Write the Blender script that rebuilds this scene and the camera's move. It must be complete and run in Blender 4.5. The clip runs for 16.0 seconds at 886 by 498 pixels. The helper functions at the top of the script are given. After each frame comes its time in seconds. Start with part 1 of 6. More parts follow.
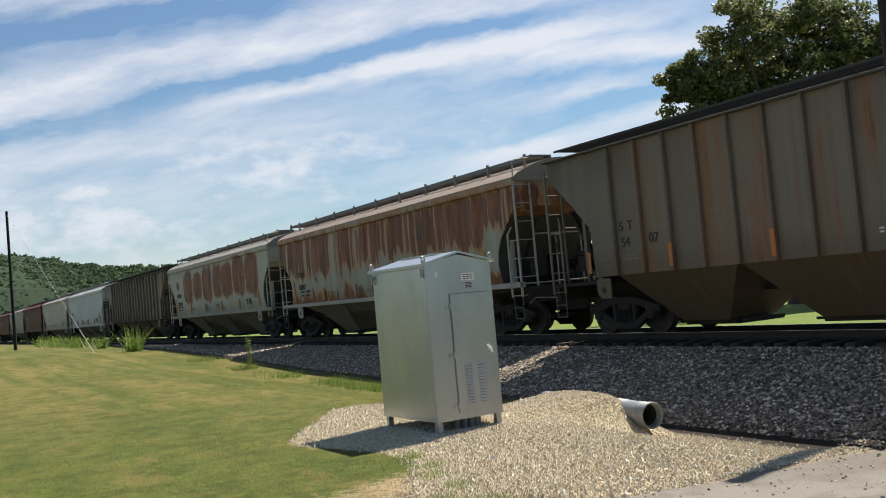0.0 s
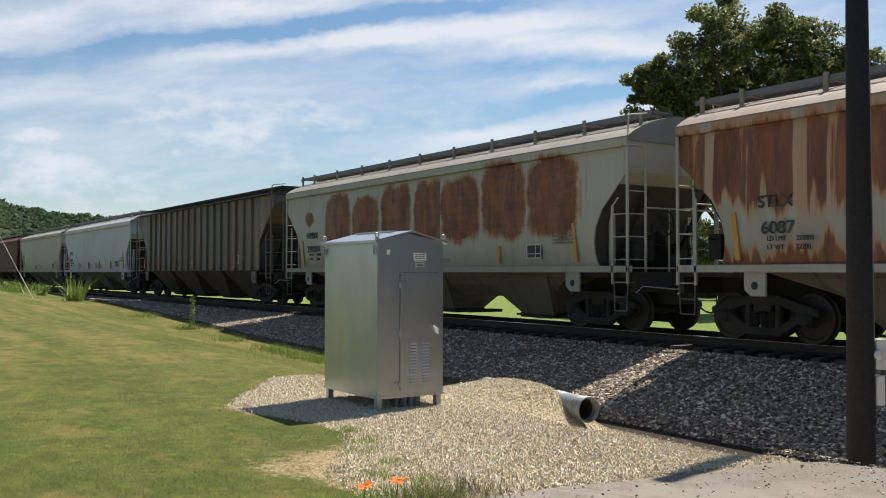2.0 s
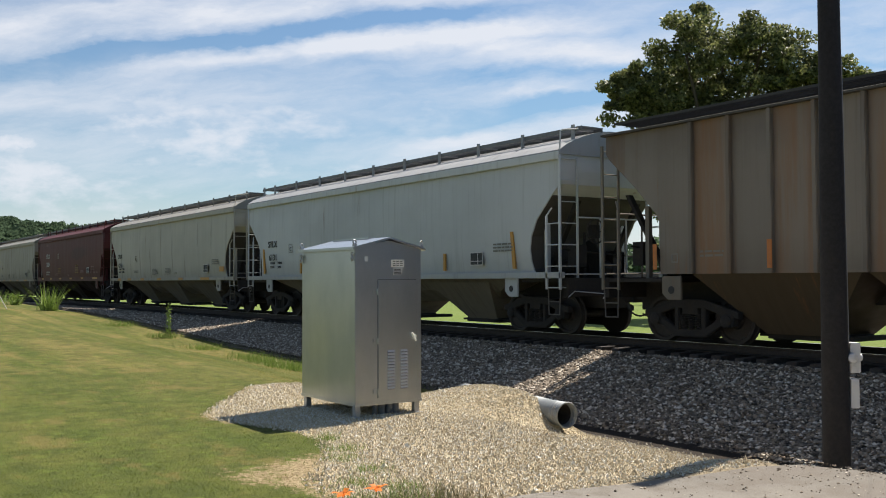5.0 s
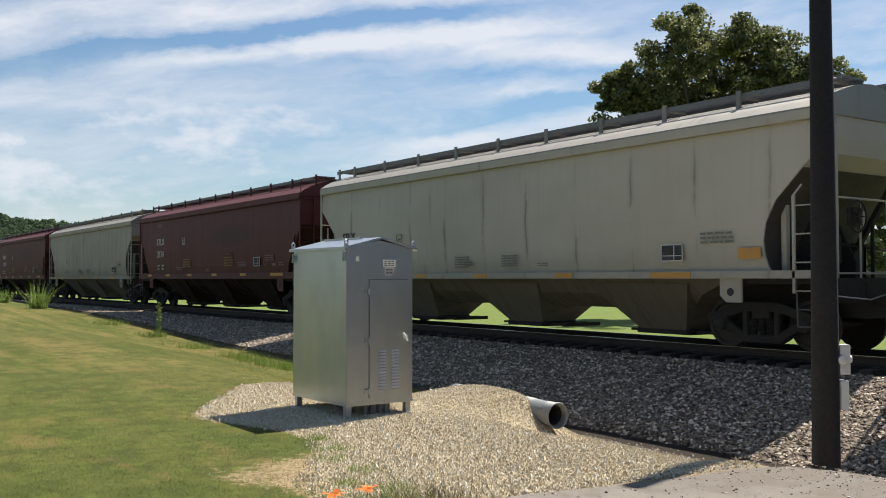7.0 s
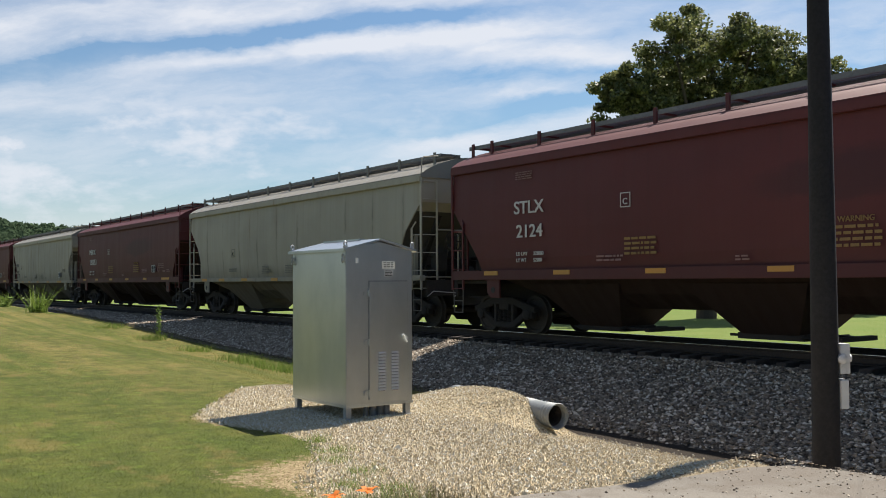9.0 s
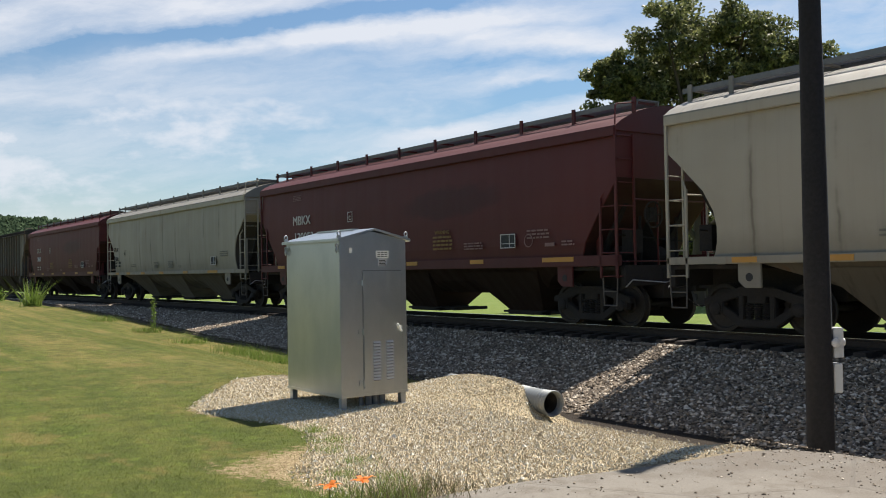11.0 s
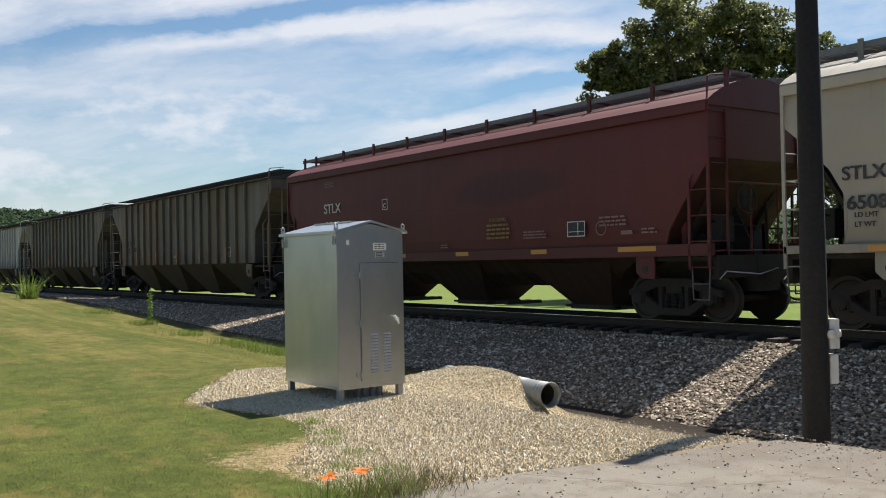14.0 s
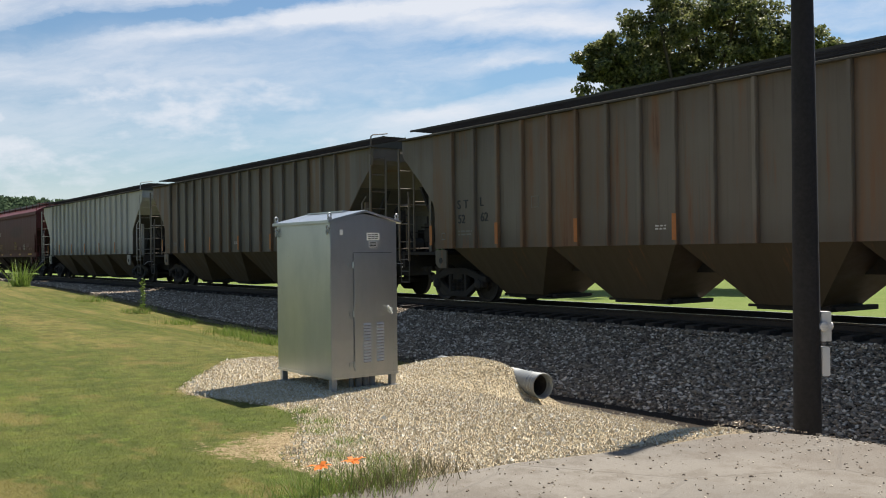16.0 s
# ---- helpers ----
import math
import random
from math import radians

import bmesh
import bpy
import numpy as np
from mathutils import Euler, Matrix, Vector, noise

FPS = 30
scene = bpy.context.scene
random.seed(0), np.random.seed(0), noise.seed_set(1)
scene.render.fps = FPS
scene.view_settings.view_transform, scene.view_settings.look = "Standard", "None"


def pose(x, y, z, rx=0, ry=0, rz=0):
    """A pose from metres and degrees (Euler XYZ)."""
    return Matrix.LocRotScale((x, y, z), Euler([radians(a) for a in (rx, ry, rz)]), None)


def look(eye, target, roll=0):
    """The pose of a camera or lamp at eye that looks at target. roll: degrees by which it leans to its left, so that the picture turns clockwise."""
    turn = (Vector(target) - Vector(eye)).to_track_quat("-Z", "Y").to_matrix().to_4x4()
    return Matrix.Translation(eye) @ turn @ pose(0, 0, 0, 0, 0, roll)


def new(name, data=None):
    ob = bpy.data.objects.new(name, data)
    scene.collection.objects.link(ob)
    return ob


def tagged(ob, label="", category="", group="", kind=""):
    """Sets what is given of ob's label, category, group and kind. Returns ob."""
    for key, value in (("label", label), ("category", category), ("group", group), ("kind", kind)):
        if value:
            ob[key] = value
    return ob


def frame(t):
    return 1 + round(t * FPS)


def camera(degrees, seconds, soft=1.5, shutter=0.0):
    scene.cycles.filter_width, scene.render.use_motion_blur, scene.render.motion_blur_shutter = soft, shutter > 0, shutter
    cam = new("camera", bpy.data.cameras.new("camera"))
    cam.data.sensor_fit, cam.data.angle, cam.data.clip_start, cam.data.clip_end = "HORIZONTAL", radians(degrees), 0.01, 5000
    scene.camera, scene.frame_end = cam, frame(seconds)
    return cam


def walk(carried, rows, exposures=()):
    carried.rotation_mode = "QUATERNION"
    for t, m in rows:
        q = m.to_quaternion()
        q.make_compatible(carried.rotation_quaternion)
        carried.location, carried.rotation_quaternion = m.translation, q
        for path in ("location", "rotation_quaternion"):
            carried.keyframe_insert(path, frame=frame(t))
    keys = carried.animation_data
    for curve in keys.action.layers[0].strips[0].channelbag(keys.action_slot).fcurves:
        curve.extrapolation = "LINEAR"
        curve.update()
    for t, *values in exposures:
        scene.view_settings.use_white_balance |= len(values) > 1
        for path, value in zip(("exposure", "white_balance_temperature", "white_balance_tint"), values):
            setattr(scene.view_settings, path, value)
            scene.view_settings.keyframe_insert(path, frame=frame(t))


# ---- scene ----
cam = camera(50.80, 16.0, 1.0)
PATH = [
    (0.0, pose(0.001, -15.477, 1.401, 92.833, 5.125, 59.887)),
    (0.5, pose(-0.003, -15.497, 1.410, 92.047, 1.576, 58.640)),
    (1.0, pose(0.003, -15.490, 1.407, 91.246, 1.560, 57.877)),
    (1.5, pose(0.006, -15.493, 1.408, 91.474, 0.853, 57.240)),
    (2.0, pose(0.013, -15.504, 1.406, 91.460, -0.079, 56.793)),
    (2.5, pose(0.004, -15.503, 1.412, 91.329, 0.420, 56.572)),
    (3.0, pose(0.007, -15.502, 1.408, 91.864, 0.334, 56.231)),
    (3.5, pose(0.011, -15.498, 1.405, 91.819, 0.157, 55.993)),
    (4.0, pose(0.005, -15.501, 1.400, 91.853, 0.094, 55.776)),
    (6.5, pose(0.011, -15.492, 1.405, 91.806, 0.309, 54.984)),
    (7.0, pose(0.000, -15.500, 1.410, 91.850, 0.000, 54.900)),
    (7.5, pose(-0.002, -15.503, 1.407, 91.871, 0.029, 54.782)),
    (8.0, pose(0.006, -15.491, 1.399, 91.771, 0.308, 54.807)),
    (8.5, pose(0.004, -15.493, 1.402, 91.775, 0.243, 54.860)),
    (9.0, pose(0.004, -15.496, 1.403, 91.961, 0.322, 54.883)),
    (11.5, pose(0.005, -15.481, 1.401, 91.103, 1.102, 54.531)),
    (12.0, pose(-0.000, -15.490, 1.404, 91.033, 1.117, 54.472)),
    (12.5, pose(0.006, -15.488, 1.400, 91.145, 1.232, 54.486)),
    (13.0, pose(0.013, -15.496, 1.403, 91.098, 1.207, 54.395)),
    (13.5, pose(0.002, -15.491, 1.405, 90.905, 1.070, 54.382)),
    (14.0, pose(0.008, -15.494, 1.403, 90.777, 1.073, 54.357)),
    (14.5, pose(-0.005, -15.492, 1.408, 90.728, 1.099, 54.301)),
    (15.0, pose(0.002, -15.493, 1.408, 90.453, 1.051, 54.130)),
    (15.5, pose(0.003, -15.492, 1.398, 90.184, 0.752, 53.964)),
    (16.0, pose(0.000, -15.491, 1.402, 90.185, 0.694, 53.952)),
]
walk(cam, PATH, exposures=[(0.0, 0.885, 6700, 10), (16.0, 0.885, 6700, 10)])

# ---- world and sun ----
SUN_DIR = Vector((-0.28, 1.0, 1.62)).normalized()      # towards the sun


def socket(node, key, value):
    node.inputs[key].default_value = value


class Nodes:
    """Short hand for a node tree."""

    def __init__(self, tree):
        self.t = tree
        self.t.nodes.clear()

    def add(self, kind):
        n = self.t.nodes.new(kind)
        return n

    def link(self, a, b):
        self.t.links.new(a, b)

    def val(self, n, key, v):
        if isinstance(v, bpy.types.NodeSocket):
            self.t.links.new(v, n.inputs[key])
        else:
            n.inputs[key].default_value = v

    def math(self, op, a, b=0.0, c=None, clamp=False):
        n = self.t.nodes.new("ShaderNodeMath")
        n.operation, n.use_clamp = op, clamp
        self.val(n, 0, a)
        self.val(n, 1, b)
        if c is not None:
            self.val(n, 2, c)
        return n.outputs[0]

    def mul(self, a, b):
        return self.math("MULTIPLY", a, b)

    def plus(self, a, b):
        return self.math("ADD", a, b)

    def sep(self, v):
        n = self.t.nodes.new("ShaderNodeSeparateXYZ")
        self.link(v, n.inputs[0])
        return n.outputs

    def comb(self, x, y, z):
        n = self.t.nodes.new("ShaderNodeCombineXYZ")
        for i, v in enumerate((x, y, z)):
            self.val(n, i, v)
        return n.outputs[0]

    def scaled(self, v, s, off=(0, 0, 0)):
        n = self.t.nodes.new("ShaderNodeMapping")
        self.link(v, n.inputs["Vector"])
        n.inputs["Scale"].default_value = s
        n.inputs["Location"].default_value = off
        return n.outputs[0]

    def dot(self, v, w):
        n = self.t.nodes.new("ShaderNodeVectorMath")
        n.operation = "DOT_PRODUCT"
        self.link(v, n.inputs[0])
        n.inputs[1].default_value = w
        return n.outputs["Value"]

    def noise(self, v, scale, detail=4.0, rough=0.55, dist=0.0):
        n = self.t.nodes.new("ShaderNodeTexNoise")
        self.link(v, n.inputs["Vector"])
        socket(n, "Scale", scale), socket(n, "Detail", detail), socket(n, "Roughness", rough), socket(n, "Distortion", dist)
        return n.outputs["Fac"]

    def ramp(self, f, lo, hi, a=0.0, b=1.0):
        n = self.t.nodes.new("ShaderNodeMapRange")
        n.interpolation_type = "SMOOTHSTEP"
        self.val(n, "Value", f)
        for k, v in (("From Min", lo), ("From Max", hi), ("To Min", a), ("To Max", b)):
            self.val(n, k, v)
        return n.outputs[0]

    def mix(self, f, a, b, blend="MIX"):
        n = self.t.nodes.new("ShaderNodeMix")
        n.data_type, n.blend_type = "RGBA", blend
        self.val(n, 0, f)
        for i, v in ((6, a), (7, b)):
            if not isinstance(v, bpy.types.NodeSocket):
                v = (*v, 1.0) if len(v) == 3 else v
            self.val(n, i, v)
        return n.outputs[2]


world = bpy.data.worlds.new("world")
scene.world = world
world.use_nodes = True


def make_sky():
    n = Nodes(world.node_tree)
    out = n.add("ShaderNodeOutputWorld")
    bg = n.add("ShaderNodeBackground")
    sky = n.add("ShaderNodeTexSky")
    sky.sky_type = "NISHITA"
    sky.sun_disc = False
    sky.sun_elevation = math.asin(SUN_DIR.z)
    sky.sun_rotation = math.atan2(SUN_DIR.x, SUN_DIR.y)
    sky.air_density, sky.dust_density, sky.ozone_density = 1.2, 0.25, 1.6
    d = n.add("ShaderNodeTexCoord").outputs["Generated"]
    # a flat map of the sky round one direction above the track
    yaw = radians(54.9)
    fwd, right = Vector((-math.sin(yaw), math.cos(yaw), 0)), Vector((math.cos(yaw), math.sin(yaw), 0))
    f = n.math("MAXIMUM", n.dot(d, fwd), 0.12)
    p = n.math("DIVIDE", n.dot(d, right), f)
    q = n.math("DIVIDE", n.sep(d)[2], f)
    pq = n.comb(p, q, 0.0)
    warp = n.plus(n.mul(n.noise(n.scaled(pq, (5.0, 8.0, 1)), 1.0, 5), 0.036), -0.018)
    fine = n.plus(n.mul(n.noise(n.scaled(pq, (14.0, 30.0, 1)), 1.0, 6, 0.65), 0.022), -0.011)
    qq = n.plus(n.plus(q, warp), fine)
    ragged = n.ramp(n.noise(n.scaled(pq, (7.0, 24.0, 1), (2, 5, 0)), 1.0, 6, 0.6), 0.25, 0.62, 0.45, 1.0)

    def band(a, b, w, lo, hi, soft, amp):
        mid = n.plus(a, n.mul(p, b))
        e = n.math("DIVIDE", n.math("SUBTRACT", qq, mid), w)
        g = n.math("EXPONENT", n.mul(n.mul(e, e), -1.0))
        return n.mul(n.mul(n.mul(g, amp), n.ramp(p, lo, lo + soft)), n.ramp(p, hi, hi - soft))

    bright = band(0.324, 0.105, 0.026, -2.0, 0.25, 0.3, 0.55)
    for args in ((0.262, 0.080, 0.013, -0.45, 0.24, 0.20, 0.75), (0.250, -0.05, 0.016, -0.02, 0.26, 0.08, 0.55), (0.225, 0.07, 0.022, -2.0, 0.0, 0.35, 0.30),
                 (0.345, 0.10, 0.018, -0.1, 0.8, 0.2, 0.6), (0.199, 0.03, 0.005, 0.02, 0.24, 0.06, 0.45),
                 (0.146, 0.14, 0.014, -0.10, 0.34, 0.10, 0.50), (0.255, 0.03, 0.016, 0.16, 0.9, 0.1, 0.35)):
        bright = n.math("MAXIMUM", bright, band(*args))
    lane = band(0.287, 0.110, 0.0125, -2.0, 0.16, 0.20, 0.95)
    for args in ((0.352, 0.03, 0.016, -2.0, -0.12, 0.2, 0.75), (0.222, 0.02, 0.010, -0.06, 0.9, 0.15, 0.60), (0.170, 0.16, 0.013, -0.10, 0.40, 0.10, 0.60),
                 (0.113, 0.05, 0.005, -0.24, 0.0, 0.06, 0.45), (0.30, 0.0, 0.09, 0.30, 1.6, 0.15, 0.45), (0.175, 0.0, 0.012, -0.60, -0.32, 0.1, 0.3)):
        lane = n.math("MAXIMUM", lane, band(*args))
    skew = n.comb(p, n.math("SUBTRACT", qq, n.mul(p, 0.11)), 0.0)
    wisps = n.ramp(n.noise(n.scaled(skew, (2.8, 13.0, 1)), 1.0, 8, 0.64), 0.30, 0.72)
    heap = n.ramp(n.noise(n.scaled(pq, (5.5, 15.0, 1), (0.3, 0.1, 0)), 1.0, 5, 0.55), 0.36, 0.62)
    curl = n.ramp(n.noise(n.scaled(pq, (17.0, 32.0, 1), (1.3, 0.4, 0)), 1.0, 6, 0.58), 0.30, 0.64)
    puff = n.mul(heap, n.plus(0.35, n.mul(curl, 0.65)))
    wp = n.plus(n.mul(n.noise(n.scaled(pq, (30.0, 45.0, 1), (2, 7, 0)), 1.0, 5, 0.6), 0.055), 0.4475)
    wq = n.plus(n.mul(n.noise(n.scaled(pq, (30.0, 45.0, 1), (5, 3, 0)), 1.0, 5, 0.6), 0.030), -0.165)
    du, dv = n.math("DIVIDE", n.plus(p, wp), 0.034), n.math("DIVIDE", n.plus(q, wq), 0.012)
    knob = n.mul(n.ramp(n.plus(n.mul(du, du), n.mul(dv, dv)), 1.6, 0.1), n.plus(0.55, n.mul(curl, 0.45)))
    low = n.mul(n.ramp(q, 0.27, 0.17), n.ramp(p, 0.16, -0.16))
    veil = n.plus(0.12, n.mul(wisps, 0.62))
    cloud = n.math("SUBTRACT", n.plus(veil, n.mul(bright, ragged)), n.mul(lane, n.ramp(ragged, 0.45, 1.0, 1.0, 0.75)))
    cloud = n.math("MAXIMUM", n.math("MINIMUM", cloud, 1.0), 0.03)
    cloud = n.mul(cloud, n.math("SUBTRACT", 1.0, n.mul(low, 0.12)))
    cloud = n.math("MAXIMUM", cloud, n.math("MAXIMUM", n.mul(n.mul(puff, low), 0.92), knob))
    cloud = n.mul(cloud, n.ramp(n.dot(d, fwd), -0.1, 0.4, 0.14, 1.0))
    haze = n.mul(n.ramp(q, 0.14, 0.0), n.ramp(n.dot(d, fwd), 0.0, 0.4))
    cloud = n.math("MAXIMUM", cloud, n.mul(haze, 0.78))
    blue = n.mix(1.0, sky.outputs[0], (0.85, 1.06, 1.25), "MULTIPLY")
    col = n.mix(n.mul(cloud, 0.92), blue, CLOUD)
    n.link(col, bg.inputs["Color"])
    socket(bg, "Strength", SKY_STRENGTH)
    n.link(bg.outputs[0], out.inputs["Surface"])


CLOUD = (9.95, 10.5, 11.6)
SKY_STRENGTH = 0.0437
make_sky()
sun = new("sun", bpy.data.lights.new("sun", "SUN"))
sun.data.energy, sun.data.angle, sun.data.color = 5.0, radians(0.53), (1.0, 0.945, 0.86)
sun.matrix_world = look(SUN_DIR * 60, (0, 0, 0))

# ---- materials ----


def material(name):
    m = bpy.data.materials.new(name)
    m.use_nodes = True
    n = Nodes(m.node_tree)
    out, b = n.add("ShaderNodeOutputMaterial"), n.add("ShaderNodeBsdfPrincipled")
    n.link(b.outputs[0], out.inputs["Surface"])
    return m, n, b


def bump(n, b, height, strength=0.3, dist=0.02):
    k = n.add("ShaderNodeBump")
    socket(k, "Strength", strength), socket(k, "Distance", dist)
    n.link(height, k.inputs["Height"])
    n.link(k.outputs[0], b.inputs["Normal"])


def coords(n, kind="Object"):
    return n.add("ShaderNodeTexCoord").outputs[kind]


def rand(n):
    return n.add("ShaderNodeObjectInfo").outputs["Random"]


def plain(name, col, rough=0.6, metal=0.0, vary=0.25, scale=6.0, bumpy=0.2, dirt=(0.05, 0.04, 0.03), dirt_amount=0.35, spec=0.5):
    """A painted or bare surface with grain and stains at two scales."""
    m, n, b = material(name)
    o = coords(n)
    big, small = n.noise(o, scale * 0.35, 5), n.noise(o, scale * 6, 4)
    dark = tuple(c * (1 - vary) for c in col)
    c = n.mix(big, col, dark)
    c = n.mix(n.mul(n.ramp(n.noise(o, scale, 6, 0.65), 0.5, 0.75), dirt_amount), c, dirt)
    n.link(c, b.inputs["Base Color"])
    n.link(n.ramp(small, 0.2, 0.8, max(rough - 0.12, 0.05), min(rough + 0.12, 1)), b.inputs["Roughness"])
    socket(b, "Metallic", metal), socket(b, "Specular IOR Level", spec)
    bump(n, b, small, bumpy, 0.004)
    return m




def car_paint(name, col, rust=0.0, mode="", grime=0.4, tone=(0.085, 0.07, 0.05), seams=0.0, gloss=0.5):
    """Railway car paint, weathered: rust that runs down the side, road dirt and roof streaks. Metres, in the car's own space."""
    m, n, b = material(name)
    o = coords(n)
    r = rand(n)
    x, y, z = n.sep(o)
    wob = n.plus(n.mul(n.noise(o, 1.6, 5, 0.6), 1.0), -0.5)
    streak = n.noise(n.scaled(o, (3.2, 1.0, 0.22)), 1.0, 6, 0.62)
    streak2 = n.noise(n.scaled(o, (9.0, 2.0, 0.35), (4, 1, 0)), 1.0, 5, 0.6)
    cloud = n.noise(n.scaled(o, (0.35, 0.5, 0.5), (7, 2, 1)), 1.0, 4)
    c = n.mix(n.ramp(cloud, 0.3, 0.7), col, tuple(v * 0.86 for v in col))
    # grime, heavier in long runs from the roof edge
    runs = n.ramp(streak2, 0.50, 0.78)
    c = n.mix(n.mul(runs, grime * (0.3 if seams else 0.8)), c, tone)
    haze = n.ramp(n.plus(z, n.mul(wob, 0.5)), 2.1, 1.3)
    c = n.mix(n.mul(haze, grime * 0.9), c, tone)
    if seams:
        sway = n.plus(n.noise(n.scaled(o, (0.4, 0.1, 1.3), (9, 0, 2)), 1.0, 4, 0.6), -0.5)
        w = n.math("PINGPONG", n.plus(n.plus(x, 0.35), n.mul(sway, 0.16)), seams / 2)
        patchy = n.mul(n.ramp(n.noise(n.scaled(o, (0.6, 1, 0.9), (3, 0, 8)), 1.0, 4, 0.6), 0.40, 0.62), n.ramp(z, 4.0, 3.0, 0.25, 1.0))
        c = n.mix(n.mul(n.mul(n.ramp(w, 0.045, 0.004), patchy), 0.50), c, tone)
        c = n.mix(n.mul(n.mul(n.ramp(w, 0.15, 0.0), patchy), 0.22), c, tone)
    if mode == "ribs":
        # each bay between the posts has weathered in its own way
        wn = n.add("ShaderNodeTexWhiteNoise")
        wn.noise_dimensions = "1D"
        n.link(n.plus(n.math("FLOOR", n.math("DIVIDE", n.plus(x, -0.10), 0.882)), n.mul(r, 37.0)), wn.inputs["W"])
        r1, r2, r3 = n.sep(wn.outputs["Color"])
        c = n.mix(n.mul(r1, 0.55), c, tuple(v * 0.62 for v in col))
        c = n.mix(n.mul(n.ramp(r2, 0.45, 0.95), n.ramp(streak, 0.38, 0.62, 0.15, 0.75)), c, (0.20, 0.105, 0.048))
        c = n.mix(n.mul(n.ramp(n.plus(z, n.mul(wob, 0.9)), 3.2, 4.3), n.mul(r3, 0.55)), c, (0.075, 0.052, 0.036))
    if mode == "smear":
        # a paler old mark, painted out by hand
        ex = n.math("DIVIDE", n.plus(x, -2.7), 2.1)
        ez = n.math("DIVIDE", n.plus(n.plus(n.plus(z, -2.92), n.mul(x, -0.03)), n.mul(n.plus(n.noise(n.scaled(o, (1.2, 1, 3.0)), 1.0, 5, 0.65), -0.5), 0.6)), 0.40)
        e = n.plus(n.mul(ex, ex), n.mul(ez, ez))
        c = n.mix(n.mul(n.ramp(e, 1.5, 0.3), 0.6), c, (0.042, 0.012, 0.016))
    if rust > 0:
        if mode == "ovals":
            seat = n.plus(x, n.mul(n.math("GREATER_THAN", x, 1.5), 0.45))
            cell = n.math("DIVIDE", n.plus(seat, -0.05), 1.90)
            ident = n.math("FLOOR", cell)
            wn = n.add("ShaderNodeTexWhiteNoise")
            wn.noise_dimensions = "1D"
            n.link(ident, wn.inputs["W"])
            r1, r2, r3 = n.sep(wn.outputs["Color"])
            u = n.mul(n.plus(n.math("FRACT", cell), -0.5), 1.90)
            u = n.plus(u, n.mul(n.plus(n.noise(n.scaled(o, (0.7, 1, 2.2)), 1.0, 5, 0.6), -0.5), 0.34))
            zz = n.plus(n.plus(z, n.mul(r1, -0.16)), n.mul(n.plus(n.noise(n.scaled(o, (2.0, 1, 0.5)), 1.0, 5, 0.6), -0.5), 0.60))
            eu = n.math("POWER", n.math("ABSOLUTE", n.math("DIVIDE", u, n.plus(0.78, n.mul(r2, 0.14)))), 4.5)
            ez = n.math("POWER", n.math("ABSOLUTE", n.math("DIVIDE", n.plus(zz, -2.93), n.plus(0.66, n.mul(r3, 0.22)))), 3.5)
            e = n.plus(n.plus(eu, ez), n.mul(n.plus(n.noise(n.scaled(o, (4, 4, 3.0)), 1.0, 8, 0.78), -0.5), 1.5))
            f = n.ramp(e, 2.1, 0.25)
            weave = n.mul(n.noise(n.scaled(o, (9.0, 1, 1.2), (3, 0, 2)), 1.0, 4, 0.7), n.noise(n.scaled(o, (1.2, 1, 9.0), (5, 0, 2)), 1.0, 4, 0.7))
            f = n.mul(f, n.ramp(weave, 0.10, 0.28, 0.68, 1.0))
            f = n.mul(f, n.mul(n.ramp(x, -5.72, -5.60), n.ramp(x, 7.35, 7.15)))
            sx, sz = n.math("DIVIDE", n.plus(x, 6.85), 0.36), n.math("DIVIDE", n.plus(zz, -3.05), 0.24)
            f = n.math("MAXIMUM", f, n.mul(n.ramp(n.plus(n.mul(sx, sx), n.mul(sz, sz)), 1.4, 0.3), 0.9))
            drip = n.mul(n.ramp(streak, 0.63, 0.78), n.ramp(z, 3.3, 2.2))
            f = n.math("MAXIMUM", f, n.mul(drip, 0.55))
        elif mode == "heavy":
            def wave(fx, fz, off, detail=4):
                return n.noise(n.scaled(o, (fx, 1, fz), (off, 0, 0)), 1.0, detail, 0.6)

            fine = n.plus(wave(6.0, 0.10, 5), -0.5)
            foot = n.plus(n.plus(2.55, n.mul(n.plus(wave(0.9, 0.05, 2), -0.5), 3.0)), n.mul(fine, 0.9))
            block = n.ramp(wave(1.25, 0.16, 1), 0.35, 0.48)
            strip = n.ramp(wave(4.6, 0.10, 9), 0.42, 0.60)
            f = n.mul(n.ramp(n.math("SUBTRACT", z, foot), -0.25, 0.30), n.math("MAXIMUM", block, n.mul(strip, 0.62)))
            f = n.mul(f, n.ramp(n.plus(z, n.mul(fine, 0.5)), 4.12, 3.72, 0.35, 1.0))
            f = n.mul(f, n.ramp(wave(4.0, 0.16, 21), 0.36, 0.52, 0.30, 1.0))
            crest = n.plus(n.plus(1.80, n.mul(n.plus(wave(1.5, 0.05, 12), -0.5), 2.0)), n.mul(fine, 1.3))
            base_run = n.mul(n.ramp(n.math("SUBTRACT", crest, z), -0.15, 0.30), n.ramp(wave(0.8, 0.1, 31), 0.36, 0.46))
            f = n.math("MAXIMUM", f, n.mul(base_run, 0.9))
            stain = n.mul(n.ramp(wave(3.0, 0.12, 44), 0.38, 0.60), n.ramp(z, 4.2, 1.9, 1.0, 0.35))
            c = n.mix(n.mul(stain, 0.75), c, (0.215, 0.115, 0.060))
        else:
